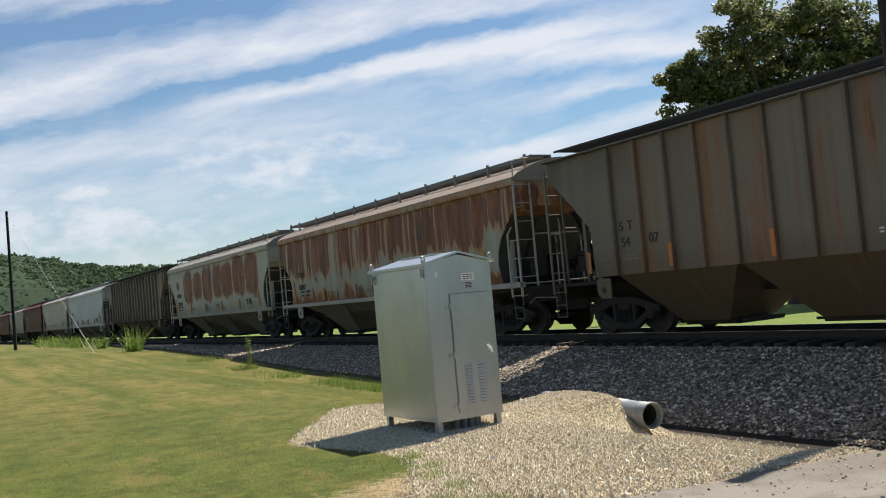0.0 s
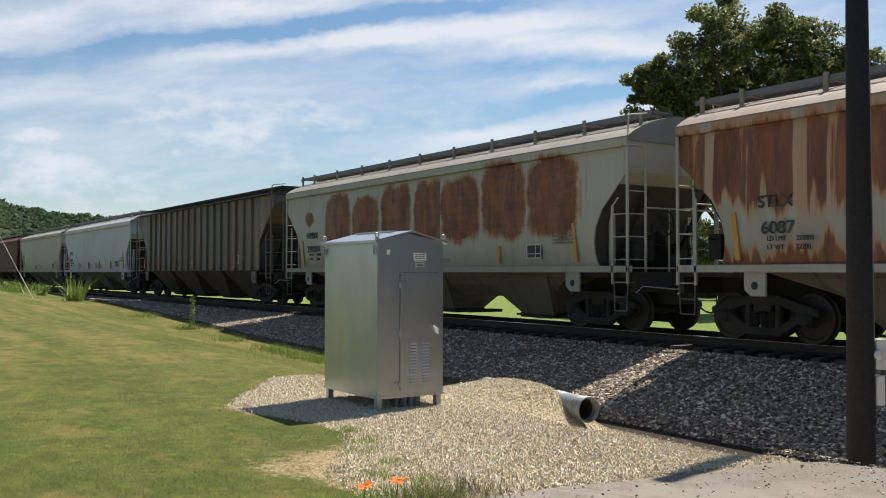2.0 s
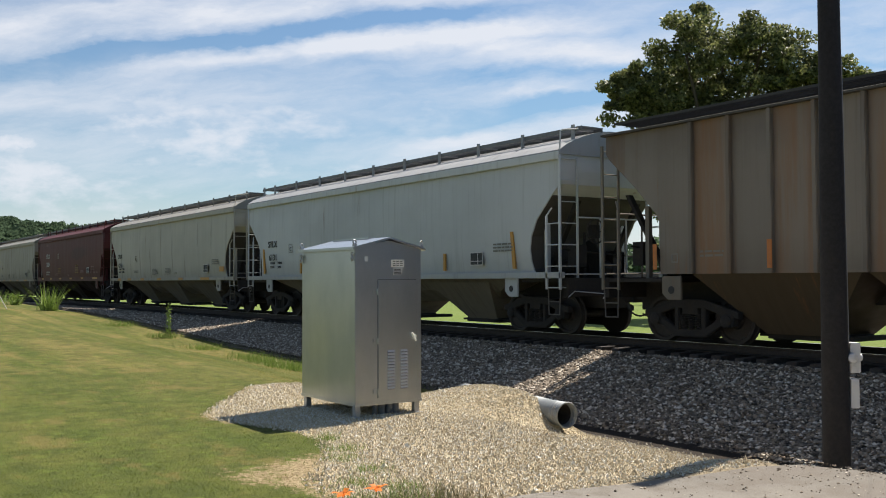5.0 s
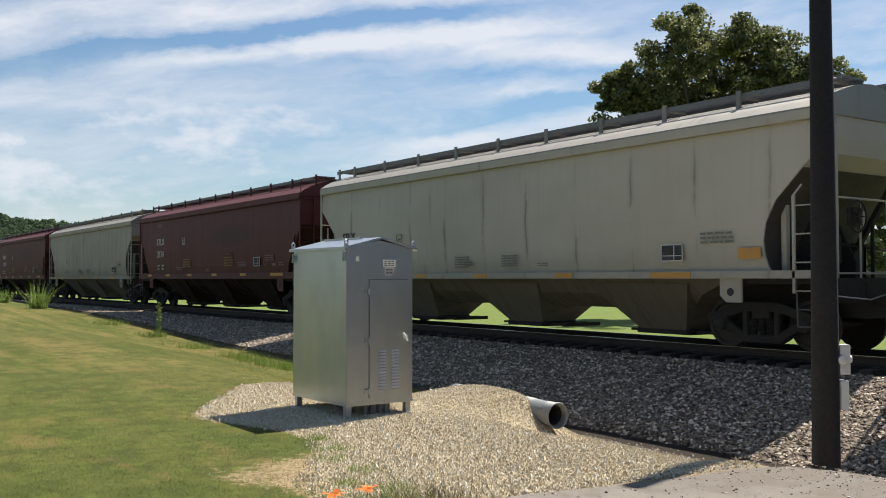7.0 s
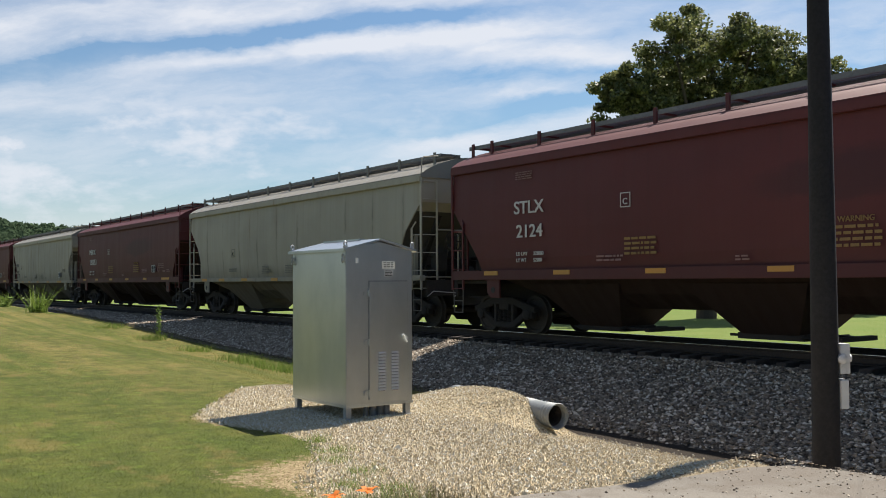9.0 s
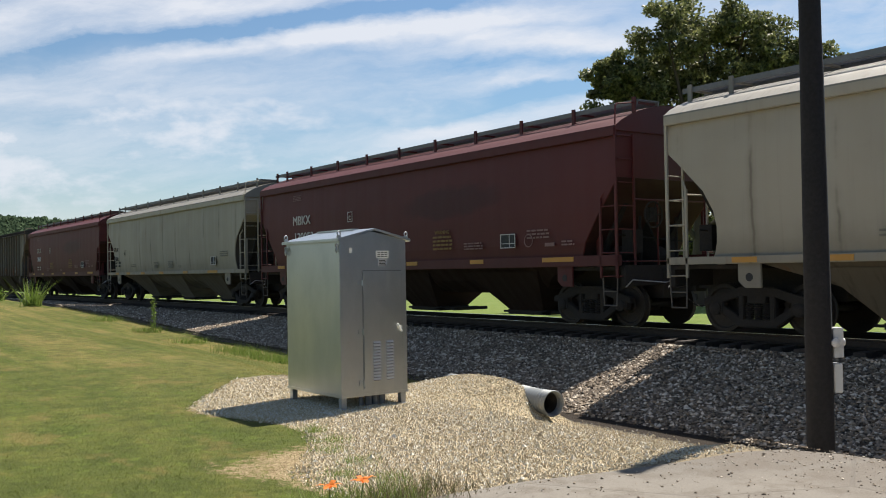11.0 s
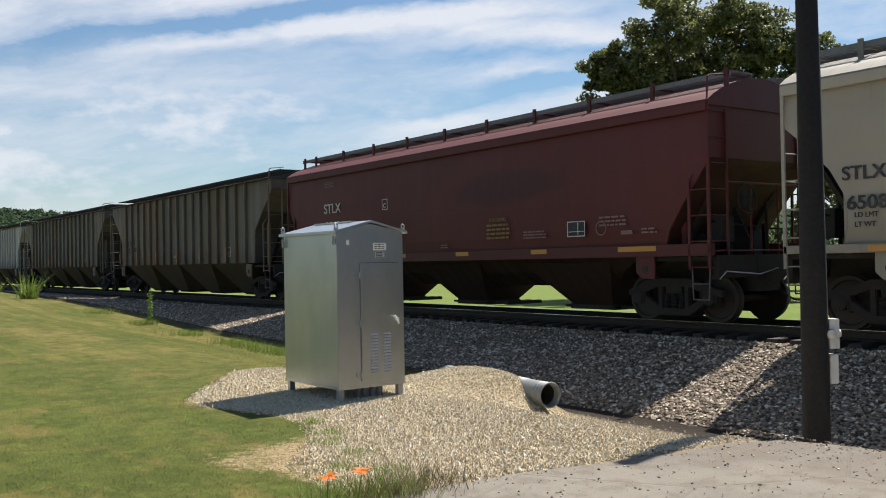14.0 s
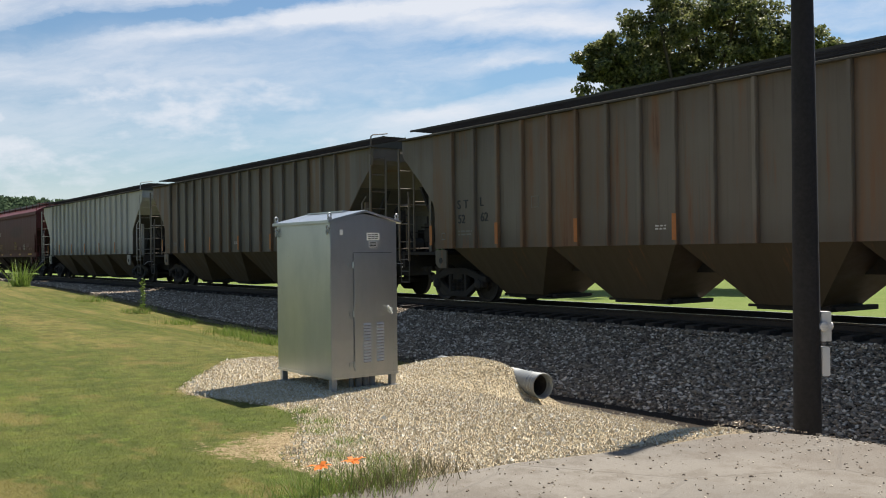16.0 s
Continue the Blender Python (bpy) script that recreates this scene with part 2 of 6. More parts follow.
            f = n.mul(n.ramp(streak, 0.62 - 0.20 * rust, 0.86 - 0.14 * rust), n.ramp(cloud, 0.35, 0.6, 0.25, 0.75))
        tex = n.noise(n.scaled(o, (2.6, 2.6, 0.5 if mode == "heavy" else 1.1)), 1.0, 7, 0.72)
        if mode == "ovals":
            tex = n.plus(n.mul(tex, 0.75), n.mul(weave, 0.5))
        rc = n.mix(n.ramp(tex, 0.35, 0.65), *((0.225, 0.066, 0.021), (0.085, 0.024, 0.011)) if mode == "heavy" else ((0.30, 0.092, 0.028), (0.105, 0.030, 0.014)) if mode == "ovals" else ((0.150, 0.062, 0.028), (0.065, 0.028, 0.016)))
        edge = n.mul(n.ramp(f, 0.05, 0.4), n.ramp(f, 0.9, 0.5))
        c = n.mix(n.mul(edge, 0.7), c, (0.40, 0.20, 0.085) if mode in ("ovals", "heavy") else (0.19, 0.095, 0.048))
        c = n.mix(n.mul(n.ramp(f, 0.3, 0.75), min(1.0, 0.45 + rust * 0.5)), c, rc)
    socket(b, "Specular IOR Level", gloss)
    vary = n.ramp(r, 0.0, 1.0, 0.88, 1.08)
    hs = n.add("ShaderNodeHueSaturation")
    n.link(c, hs.inputs["Color"])
    n.link(vary, hs.inputs["Value"])
    n.link(hs.outputs[0], b.inputs["Base Color"])
    n.link(n.ramp(streak, 0.3, 0.7, *((0.56, 0.62) if mode == "smear" else (0.48, 0.75))), b.inputs["Roughness"])
    bump(n, b, n.plus(n.noise(o, 1.3, 3), n.mul(n.noise(o, 60, 3), 0.03)), 0.25, 0.03)
    return m


M = {}
M["cream"] = car_paint("cream_paint", (0.40, 0.362, 0.298), 0.15, "", 0.45, seams=1.63)
M["cream_new"] = car_paint("pale_cream_paint", (0.46, 0.43, 0.365), 0.1, "", 0.35, seams=1.63)
M["white"] = car_paint("white_paint", (0.53, 0.545, 0.555), 0.12, "", 0.3)
M["rusty_white"] = car_paint("oval_rust_paint", (0.47, 0.445, 0.38), 1.0, "ovals", 0.45)
M["rusted"] = car_paint("heavy_rust_paint", (0.33, 0.325, 0.28), 1.0, "heavy", 0.45)
M["red"] = car_paint("oxide_red_paint", (0.097, 0.0182, 0.0192), 0.0, "smear", 0.18, (0.040, 0.018, 0.017), gloss=0.38)
M["brown"] = car_paint("brown_grime_paint", (0.195, 0.168, 0.138), 0.5, "ribs", 0.55, (0.075, 0.06, 0.042))
M["brown_rust"] = car_paint("brown_rust_paint", (0.172, 0.146, 0.116), 0.7, "ribs", 0.75, (0.07, 0.052, 0.036))
M["pale_ribbed"] = car_paint("pale_grey_paint", (0.52, 0.50, 0.46), 0.3, "", 0.5)
# Side paints dimmed for the roofs, to offset the full sun on top.
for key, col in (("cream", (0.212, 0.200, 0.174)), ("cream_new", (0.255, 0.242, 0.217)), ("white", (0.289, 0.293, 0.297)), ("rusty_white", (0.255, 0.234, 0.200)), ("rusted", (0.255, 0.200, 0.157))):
    M["roof_" + key] = car_paint(key + "_dimmed_roof_paint", col, 0.5 if "rust" in key else 0.1, "", 0.5)
M["belly_cream"] = car_paint("cream_underside", (0.40, 0.36, 0.295), 0.3, "", 0.75, (0.055, 0.045, 0.036), gloss=0.15)
M["belly_red"] = car_paint("red_underside", (0.055, 0.024, 0.02), 0.0, "", 0.9, (0.03, 0.022, 0.018), gloss=0.15)
M["belly_brown"] = car_paint("brown_underside", (0.15, 0.118, 0.078), 0.4, "", 0.8, (0.06, 0.045, 0.03), gloss=0.15)
# Grime brown, darkened further for the shade under the bin's end.
M["end_sheet"] = car_paint("grimy_shaded_end_sheet", (0.085, 0.076, 0.068), 0.3, "", 0.8, (0.05, 0.042, 0.035), gloss=0.15)
M["truck"] = plain("dirty_cast_steel", (0.036, 0.032, 0.030), 0.85, 0.1, 0.4, 5.0, 0.4, (0.055, 0.040, 0.028), 0.5, 0.3)
M["wheel"] = plain("wheel_steel", (0.036, 0.029, 0.025), 0.7, 0.3, 0.3, 5.0, 0.2, (0.055, 0.034, 0.022), 0.4)
M["grating"] = plain("galvanised_grating", (0.20, 0.20, 0.20), 0.6, 0.3, 0.3, 8.0)
M["roof_dark"] = plain("sooty_roof", (0.095, 0.090, 0.083), 0.95, 0.0, 0.35, 4.0, spec=0.05)
M["ladder_pale"] = plain("dirty_pale_paint", (0.40, 0.38, 0.34), 0.7, 0.0, 0.3, 3.0, 0.1, (0.2, 0.1, 0.05), 0.5)
M["ladder_dark"] = plain("grimy_step_steel", (0.12, 0.11, 0.10), 0.75, 0.2, 0.3, 5.0)
M["galv"] = plain("galvanised_steel", (0.42, 0.43, 0.44), 0.45, 0.7, 0.2, 9.0)
M["black"] = plain("hole_shade_black", (0.02, 0.02, 0.022), 0.7, 0.0, 0.2)
M["ink_black"] = plain("black_lettering", (0.03, 0.032, 0.035), 0.7, 0.0, 0.2, 3.0, 0.0, (0.2, 0.18, 0.15), 0.35)
M["ink_white"] = plain("white_lettering", (0.62, 0.60, 0.58), 0.7, 0.0, 0.2, 3.0, 0.0, (0.2, 0.1, 0.08), 0.35)
M["ink_yellow"] = plain("yellow_lettering", (0.26, 0.155, 0.05), 0.7, 0.0, 0.2, 3.0, 0.0, (0.15, 0.08, 0.05), 0.5)
M["faint_black"] = plain("faded_black_print", (0.20, 0.19, 0.165), 0.8, 0.0, 0.2, 3.0, 0.0)
M["faint_white"] = plain("faded_white_print", (0.27, 0.16, 0.15), 0.8, 0.0, 0.2, 3.0, 0.0)
M["reflector_worn"] = plain("worn_orange_reflector", (0.50, 0.17, 0.04), 0.6, 0.0, 0.3, 5.0, 0.1, (0.15, 0.09, 0.05), 0.5)
M["reflector"] = plain("amber_reflector", (0.55, 0.27, 0.05), 0.5, 0.0, 0.25, 6.0, 0.1, (0.3, 0.2, 0.1), 0.4)
M["tie"] = plain("creosoted_wood", (0.035, 0.028, 0.024), 0.9, 0.0, 0.4, 5.0, 0.6, (0.10, 0.085, 0.07), 0.5)
M["rail"] = plain("rail_steel", (0.036, 0.027, 0.022), 0.7, 0.4, 0.3, 4.0, 0.3)
M["rail_head"] = plain("worn_rail_head", (0.50, 0.50, 0.50), 0.28, 0.95, 0.15, 12.0, 0.1, (0.2, 0.17, 0.15), 0.25)
M["pole"] = plain("tarred_pole_wood", (0.013, 0.012, 0.014), 0.95, 0.0, 0.35, 4.0, 0.5, (0.026, 0.023, 0.024), 0.4)
M["pvc"] = plain("grey_plastic", (0.50, 0.51, 0.53), 0.5, 0.0, 0.12, 4.0, 0.05)
M["conduit"] = plain("conduit_grey", (0.16, 0.17, 0.19), 0.55, 0.0, 0.2, 5.0, 0.1)
M["label"] = plain("white_label", (0.72, 0.73, 0.70), 0.4, 0.0, 0.08, 5.0, 0.0)


def aluminium(name):
    """Mill-finish sheet: fine vertical rolling marks and soft patches."""
    m, n, b = material(name)
    o = coords(n)
    grain = n.noise(n.scaled(o, (55, 55, 1.2)), 1.0, 4, 0.6)
    blot = n.noise(n.scaled(o, (1.4, 1.4, 0.7)), 1.0, 5, 0.6)
    spots = n.noise(o, 26, 4, 0.7)
    c = n.mix(n.ramp(blot, 0.3, 0.7), (0.49, 0.52, 0.545), (0.39, 0.417, 0.442))
    c = n.mix(n.mul(n.ramp(spots, 0.55, 0.75), 0.25), c, (0.33, 0.33, 0.32))
    n.link(c, b.inputs["Base Color"])
    socket(b, "Metallic", 0.97)
    n.link(n.plus(n.ramp(grain, 0.3, 0.7, 0.27, 0.33), n.mul(n.ramp(blot, 0.3, 0.7), 0.08)), b.inputs["Roughness"])
    bump(n, b, n.plus(n.mul(grain, 0.02), n.noise(n.scaled(o, (1.2, 1.2, 0.8)), 1.0, 2)), 0.06, 0.02)
    return m


M["alu"] = aluminium("mill_aluminium")


def corrugated():
    m, n, b = material("corrugated_galvanised")
    o = coords(n)
    c = n.mix(n.noise(o, 7, 5, 0.65), (0.22, 0.24, 0.25), (0.14, 0.15, 0.155))
    c = n.mix(n.mul(n.ramp(n.noise(o, 3, 5), 0.5, 0.7), 0.4), c, (0.22, 0.18, 0.13))
    n.link(c, b.inputs["Base Color"])
    socket(b, "Metallic", 0.25), socket(b, "Roughness", 0.62)
    bump(n, b, n.noise(o, 40, 3), 0.2, 0.003)
    return m


M["culvert"] = corrugated()


def grass_colour(n, o):
    """Mown grass: greener near the road, straw-coloured along the ditch and in old mower lines."""
    big, mid, small = n.noise(o, 0.16, 4), n.noise(o, 0.9, 5, 0.6), n.noise(o, 9.0, 6, 0.7)
    lines = n.noise(n.scaled(o, (0.12, 1.3, 1.0), (0, 3, 0)), 1.0, 4, 0.6)
    fine = n.noise(o, 55, 4, 0.7)
    x = n.sep(o)[0]
    grass = n.mix(n.ramp(mid, 0.3, 0.7), (0.058, 0.081, 0.014), (0.099, 0.104, 0.023))
    dry = n.mul(n.ramp(lines, 0.36, 0.62), n.ramp(n.plus(x, n.mul(mid, 6.0)), -8.0, -17.0, 0.12, 1.0))
    grass = n.mix(dry, grass, (0.181, 0.146, 0.051))
    grass = n.mix(n.mul(n.ramp(big, 0.40, 0.62), 0.5), grass, (0.050, 0.071, 0.012))
    grass = n.mix(n.mul(n.ramp(small, 0.44, 0.66), 0.42), grass, (0.034, 0.049, 0.009))
    clumps = n.noise(o, 2.6, 5, 0.7)
    grass = n.mix(n.mul(n.ramp(clumps, 0.44, 0.60), 0.62), grass, (0.039, 0.052, 0.010))
    grass = n.mix(n.mul(n.ramp(clumps, 0.42, 0.30), 0.4), grass, (0.106, 0.086, 0.032))
    fresh = n.noise(n.scaled(o, (5.0, 5.0, 1.0), (6, 1, 0)), 1.0, 6, 0.7)
    grass = n.mix(n.mul(n.ramp(fresh, 0.52, 0.70), 0.40), grass, (0.139, 0.184, 0.033))
    grass = n.mix(n.mul(n.ramp(n.noise(n.scaled(o, (1.1, 1.6, 1.0), (2, 8, 0)), 1.0, 5, 0.65), 0.54, 0.66), 0.5), grass, (0.162, 0.121, 0.045))
    return n.mix(n.mul(n.ramp(fine, 0.45, 0.75), 0.25), grass, (0.119, 0.105, 0.037))


def blade_material():
    m, n, b = material("mown_grass_blade")
    g = n.add("ShaderNodeNewGeometry").outputs["Random Per Island"]
    base = n.mix(1.0, grass_colour(n, coords(n)), (1.70, 1.70, 1.62), "MULTIPLY")
    c = n.mix(n.ramp(g, 0.30, 1.0, 0.0, 0.55), base, (0.226, 0.255, 0.093))
    c = n.mix(n.ramp(n.math("FRACT", n.mul(g, 17.3)), 0.80, 1.0, 0.0, 0.25), c, (0.034, 0.057, 0.010))
    n.link(c, b.inputs["Base Color"])
    socket(b, "Roughness", 0.6)
    out = m.node_tree.nodes["Material Output"]
    tr, mx = n.add("ShaderNodeBsdfTranslucent"), n.add("ShaderNodeMixShader")
    n.link(c, tr.inputs["Color"])
    socket(mx, 0, 0.72)
    n.link(b.outputs[0], mx.inputs[1])
    n.link(tr.outputs[0], mx.inputs[2])
    n.link(mx.outputs[0], out.inputs["Surface"])
    return m


def ground_material():
    """Mown lawn, with a gravel pad and bare soil where the mesh's gravel and soil layers say."""
    m, n, b = material("lawn_and_gravel")
    o = coords(n)
    ga, sa = n.add("ShaderNodeAttribute"), n.add("ShaderNodeAttribute")
    ga.attribute_name, sa.attribute_name = "gravel", "soil"
    mid, small, fine = n.noise(o, 0.9, 5, 0.6), n.noise(o, 9.0, 6, 0.7), n.noise(o, 55, 4, 0.7)
    grass = grass_colour(n, o)
    field = n.mix(n.ramp(mid, 0.3, 0.7), (0.100, 0.147, 0.029), (0.126, 0.162, 0.039))
    thatch = n.mix(1.0, grass, (0.98, 0.98, 0.95), "MULTIPLY")
    grass = n.mix(n.ramp(n.sep(o)[0], -32.0, -14.0), grass, thatch)
    grass = n.mix(n.ramp(n.sep(o)[1], 3.6, 5.0), grass, field)
    v = n.add("ShaderNodeTexVoronoi")
    n.link(o, v.inputs["Vector"])
    socket(v, "Scale", 52.0)
    bw = n.add("ShaderNodeRGBToBW")
    n.link(v.outputs["Color"], bw.inputs[0])
    gravel = n.mix(bw.outputs[0], (0.379, 0.300, 0.186), (0.561, 0.483, 0.343))
    # Shade in the gaps between the pebbles is painted into the colour.
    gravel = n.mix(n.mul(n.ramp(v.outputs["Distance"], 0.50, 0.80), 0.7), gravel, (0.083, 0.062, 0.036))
    gravel = n.mix(n.mul(n.ramp(mid, 0.45, 0.7), 0.35), gravel, (0.206, 0.147, 0.083))
    soil = n.mix(n.ramp(small, 0.35, 0.65), (0.243, 0.182, 0.101), (0.134, 0.096, 0.049))
    soil = n.mix(n.mul(n.ramp(v.outputs["Distance"], 0.10, 0.35), n.ramp(bw.outputs[0], 0.62, 0.40)), n.mix(0.6, soil, (0.364, 0.291, 0.178)), soil)
    rough = n.plus(n.mul(n.plus(mid, -0.5), 0.8), n.mul(n.plus(small, -0.5), 1.0))
    yy = n.sep(o)[1]
    # Dark brown band along the ditch, growing towards the ballast toe.
    toe_band = n.mul(n.ramp(n.plus(yy, n.mul(rough, 0.25)), -5.85, -5.25), n.ramp(n.sep(o)[0], -30.0, -12.0))
    # Dark line by the slab: edge dirt with the pole's shadow painted in.
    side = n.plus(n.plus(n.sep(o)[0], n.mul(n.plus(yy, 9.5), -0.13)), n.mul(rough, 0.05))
    edge_dirt_shadow = n.mul(n.mul(n.ramp(side, -5.36, -5.27), n.ramp(yy, -7.9, -8.4)), n.ramp(n.plus(yy, n.mul(rough, 0.4)), -10.7, -10.0, 0.0, 0.5))
    gravel = n.mix(n.math("MAXIMUM", toe_band, edge_dirt_shadow), gravel, (0.029, 0.023, 0.018))
    c = n.mix(n.ramp(n.plus(sa.outputs["Fac"], rough), 0.42, 0.60), grass, soil)
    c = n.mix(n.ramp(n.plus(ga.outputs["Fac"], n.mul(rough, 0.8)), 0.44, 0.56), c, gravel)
    n.link(c, b.inputs["Base Color"])
    socket(b, "Roughness", 0.95), socket(b, "Specular IOR Level", 0.15)
    bump(n, b, n.plus(n.mul(fine, 0.4), small), 0.7, 0.04)
    return m


M["ground"] = ground_material()


def ballast_material(name="ballast_stone", cols=((0.046, 0.035, 0.026), (0.165, 0.130, 0.096)), scale=17.0):
    m, n, b = material(name)
    o = coords(n)
    v = n.add("ShaderNodeTexVoronoi")
    n.link(o, v.inputs["Vector"])
    socket(v, "Scale", scale)
    bw = n.add("ShaderNodeRGBToBW")
    n.link(v.outputs["Color"], bw.inputs[0])
    c = n.mix(bw.outputs[0], *cols)
    # Cell edges darkened in colour, as shade between the stones.
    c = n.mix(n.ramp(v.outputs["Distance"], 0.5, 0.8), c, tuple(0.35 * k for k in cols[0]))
    c = n.mix(n.mul(n.ramp(n.noise(o, 0.7, 5), 0.45, 0.7), 0.35), c, (0.12, 0.085, 0.06))
    n.link(c, b.inputs["Base Color"])
    socket(b, "Roughness", 0.9)
    inv = n.math("SUBTRACT", 1.0, v.outputs["Distance"])
    bump(n, b, inv, 1.0, 0.05)
    return m


def stone_material(name, cols):
    m, n, b = material(name)
    g = n.add("ShaderNodeNewGeometry").outputs["Random Per Island"]
    o = coords(n)
    c = n.mix(g, *cols[:2])
    c = n.mix(n.ramp(n.math("FRACT", n.mul(g, 13.7)), 0.69, 0.95), c, cols[2])
    c = n.mix(n.mul(n.noise(o, 30, 4), 0.4), c, tuple(0.5 * k for k in cols[0]))
    n.link(c, b.inputs["Base Color"])
    socket(b, "Roughness", 0.88)
    bump(n, b, n.noise(o, 60, 4), 0.4, 0.005)
    return m


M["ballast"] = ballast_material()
M["ballast_stone"] = stone_material("loose_ballast", ((0.086, 0.063, 0.044), (0.345, 0.275, 0.202), (0.72, 0.63, 0.51)))
M["gravel_stone"] = stone_material("loose_gravel", ((0.395, 0.312, 0.188), (0.696, 0.614, 0.446), (0.704, 0.682, 0.603)))


def leaf_material(name, a, b_, trans=0.25, gloss=0.4):
    m, n, b = material(name)
    g = n.add("ShaderNodeNewGeometry").outputs["Random Per Island"]
    c = n.mix(g, a, b_)
    n.link(c, b.inputs["Base Color"])
    socket(b, "Roughness", 0.55), socket(b, "Specular IOR Level", gloss)
    out = m.node_tree.nodes["Material Output"]
    tr, mx = n.add("ShaderNodeBsdfTranslucent"), n.add("ShaderNodeMixShader")
    n.link(c, tr.inputs["Color"])
    socket(mx, 0, trans)
    n.link(b.outputs[0], mx.inputs[1])
    n.link(tr.outputs[0], mx.inputs[2])
    n.link(mx.outputs[0], out.inputs["Surface"])
    return m


M["leaf"] = leaf_material("tree_leaf", (0.032, 0.049, 0.018), (0.250, 0.262, 0.105), 0.36)
# Distance haze is put into this leaf colour as a pale blue-green.
M["far_leaf"] = leaf_material("hazy_woodland_leaf", (0.060, 0.092, 0.057), (0.083, 0.122, 0.069), 0.55, 0.0)
# Dark green carries the canopy's shade in the hill's own colour.
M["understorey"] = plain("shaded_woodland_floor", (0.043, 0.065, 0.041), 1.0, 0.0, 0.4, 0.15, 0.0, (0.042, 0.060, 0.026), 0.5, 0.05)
M["grass"] = blade_material()
M["weed"] = leaf_material("weed_leaf", (0.120, 0.193, 0.032), (0.228, 0.299, 0.071), 0.35)
M["straw"] = leaf_material("dry_stem", (0.079, 0.074, 0.029), (0.157, 0.128, 0.064), 0.2)
M["petal"] = leaf_material("orange_petal", (0.85, 0.26, 0.05), (0.92, 0.38, 0.09), 0.35)
M["bark"] = plain("bark", (0.09, 0.07, 0.05), 0.9, 0.0, 0.4, 3.0, 0.8)
M["wire"] = plain("guy_guard", (0.270, 0.264, 0.216), 0.6, 0.0, 0.2, 3.0)


def concrete():
    m, n, b = material("worn_concrete")
    o = coords(n)
    big, mid, small = n.noise(o, 0.6, 5), n.noise(o, 4, 6, 0.65), n.noise(o, 60, 5, 0.7)
    c = n.mix(n.ramp(big, 0.3, 0.7), (0.167, 0.150, 0.126), (0.123, 0.110, 0.093))
    c = n.mix(n.mul(n.ramp(mid, 0.45, 0.62), 0.65), c, (0.098, 0.081, 0.062))
    c = n.mix(n.mul(n.ramp(small, 0.5, 0.7), 0.5), c, (0.226, 0.206, 0.177))
    xx, yy, _ = n.sep(o)
    track = n.mul(n.ramp(n.plus(yy, n.mul(n.plus(mid, -0.5), 1.4)), -9.9, -9.0), n.ramp(n.noise(n.scaled(o, (2.2, 0.7, 1)), 1.0, 5, 0.65), 0.34, 0.62))
    c = n.mix(n.mul(track, 0.6), c, (0.105, 0.085, 0.066))
    grit = n.noise(o, 130, 3, 0.6)
    c = n.mix(n.mul(n.ramp(grit, 0.56, 0.70), 0.55), c, (0.075, 0.064, 0.052))
    c = n.mix(n.mul(n.ramp(grit, 0.44, 0.32), 0.35), c, (0.330, 0.310, 0.270))
    crack = n.add("ShaderNodeTexVoronoi")
    crack.feature = "DISTANCE_TO_EDGE"
    n.link(n.scaled(o, (0.55, 0.45, 1), (0.4, 0.2, 0)), crack.inputs["Vector"])
    socket(crack, "Scale", 1.0)
    line = n.ramp(n.plus(crack.outputs["Distance"], n.mul(n.plus(mid, -0.5), 0.03)), 0.012, 0.002)
    c = n.mix(n.mul(line, 0.18), c, (0.059, 0.052, 0.045))
    n.link(c, b.inputs["Base Color"])
    socket(b, "Roughness", 0.92)
    bump(n, b, n.plus(small, n.mul(line, -1.0)), 0.4, 0.008)
    return m


M["concrete"] = concrete()

# ---- mesh helpers ----


def box(bm, x0, x1, y0, y1, z0, z1):
    vs = [bm.verts.new((x, y, z)) for z in (z0, z1) for x, y in ((x0, y0), (x1, y0), (x1, y1), (x0, y1))]
    for f in ((3, 2, 1, 0), (4, 5, 6, 7), (0, 1, 5, 4), (1, 2, 6, 5), (2, 3, 7, 6), (3, 0, 4, 7)):
        bm.faces.new([vs[i] for i in f])
    return bm


def rod(bm, p, q, r, n=8, r2=None):
    """A round bar from p to q."""
    p, q = Vector(p), Vector(q)
    turn = (q - p).to_track_quat("Z", "Y").to_matrix()
    rings = []
    for c, rr in ((p, r), (q, r if r2 is None else r2)):
        rings.append([bm.verts.new(c + turn @ Vector((rr * math.cos(a), rr * math.sin(a), 0))) for a in (2 * math.pi * i / n for i in range(n))])
    for i in range(n):
        j = (i + 1) % n
        bm.faces.new((rings[0][i], rings[0][j], rings[1][j], rings[1][i]))
    bm.faces.new(rings[0][::-1])
    bm.faces.new(rings[1])
    return bm


def prism(bm, pts, y0, y1):
    """A polygon in x and z, pulled from y0 to y1."""
    a, c = [bm.verts.new((x, y0, z)) for x, z in pts], [bm.verts.new((x, y1, z)) for x, z in pts]
    n = len(pts)
    bm.faces.new(a)
    bm.faces.new(c[::-1])
    for i in range(n):
        j = (i + 1) % n
        bm.faces.new((a[j], a[i], c[i], c[j]))
    return bm


def loft(bm, rings, caps=(True, True)):
    rs = [[bm.verts.new(p) for p in ring] for ring in rings]
    n = len(rs[0])
    for a, c in zip(rs, rs[1:]):
        for i in range(n):
            j = (i + 1) % n
            bm.faces.new((a[i], a[j], c[j], c[i]))
    if caps[0]:
        bm.faces.new(rs[0][::-1])
    if caps[1]:
        bm.faces.new(rs[-1])
    return bm


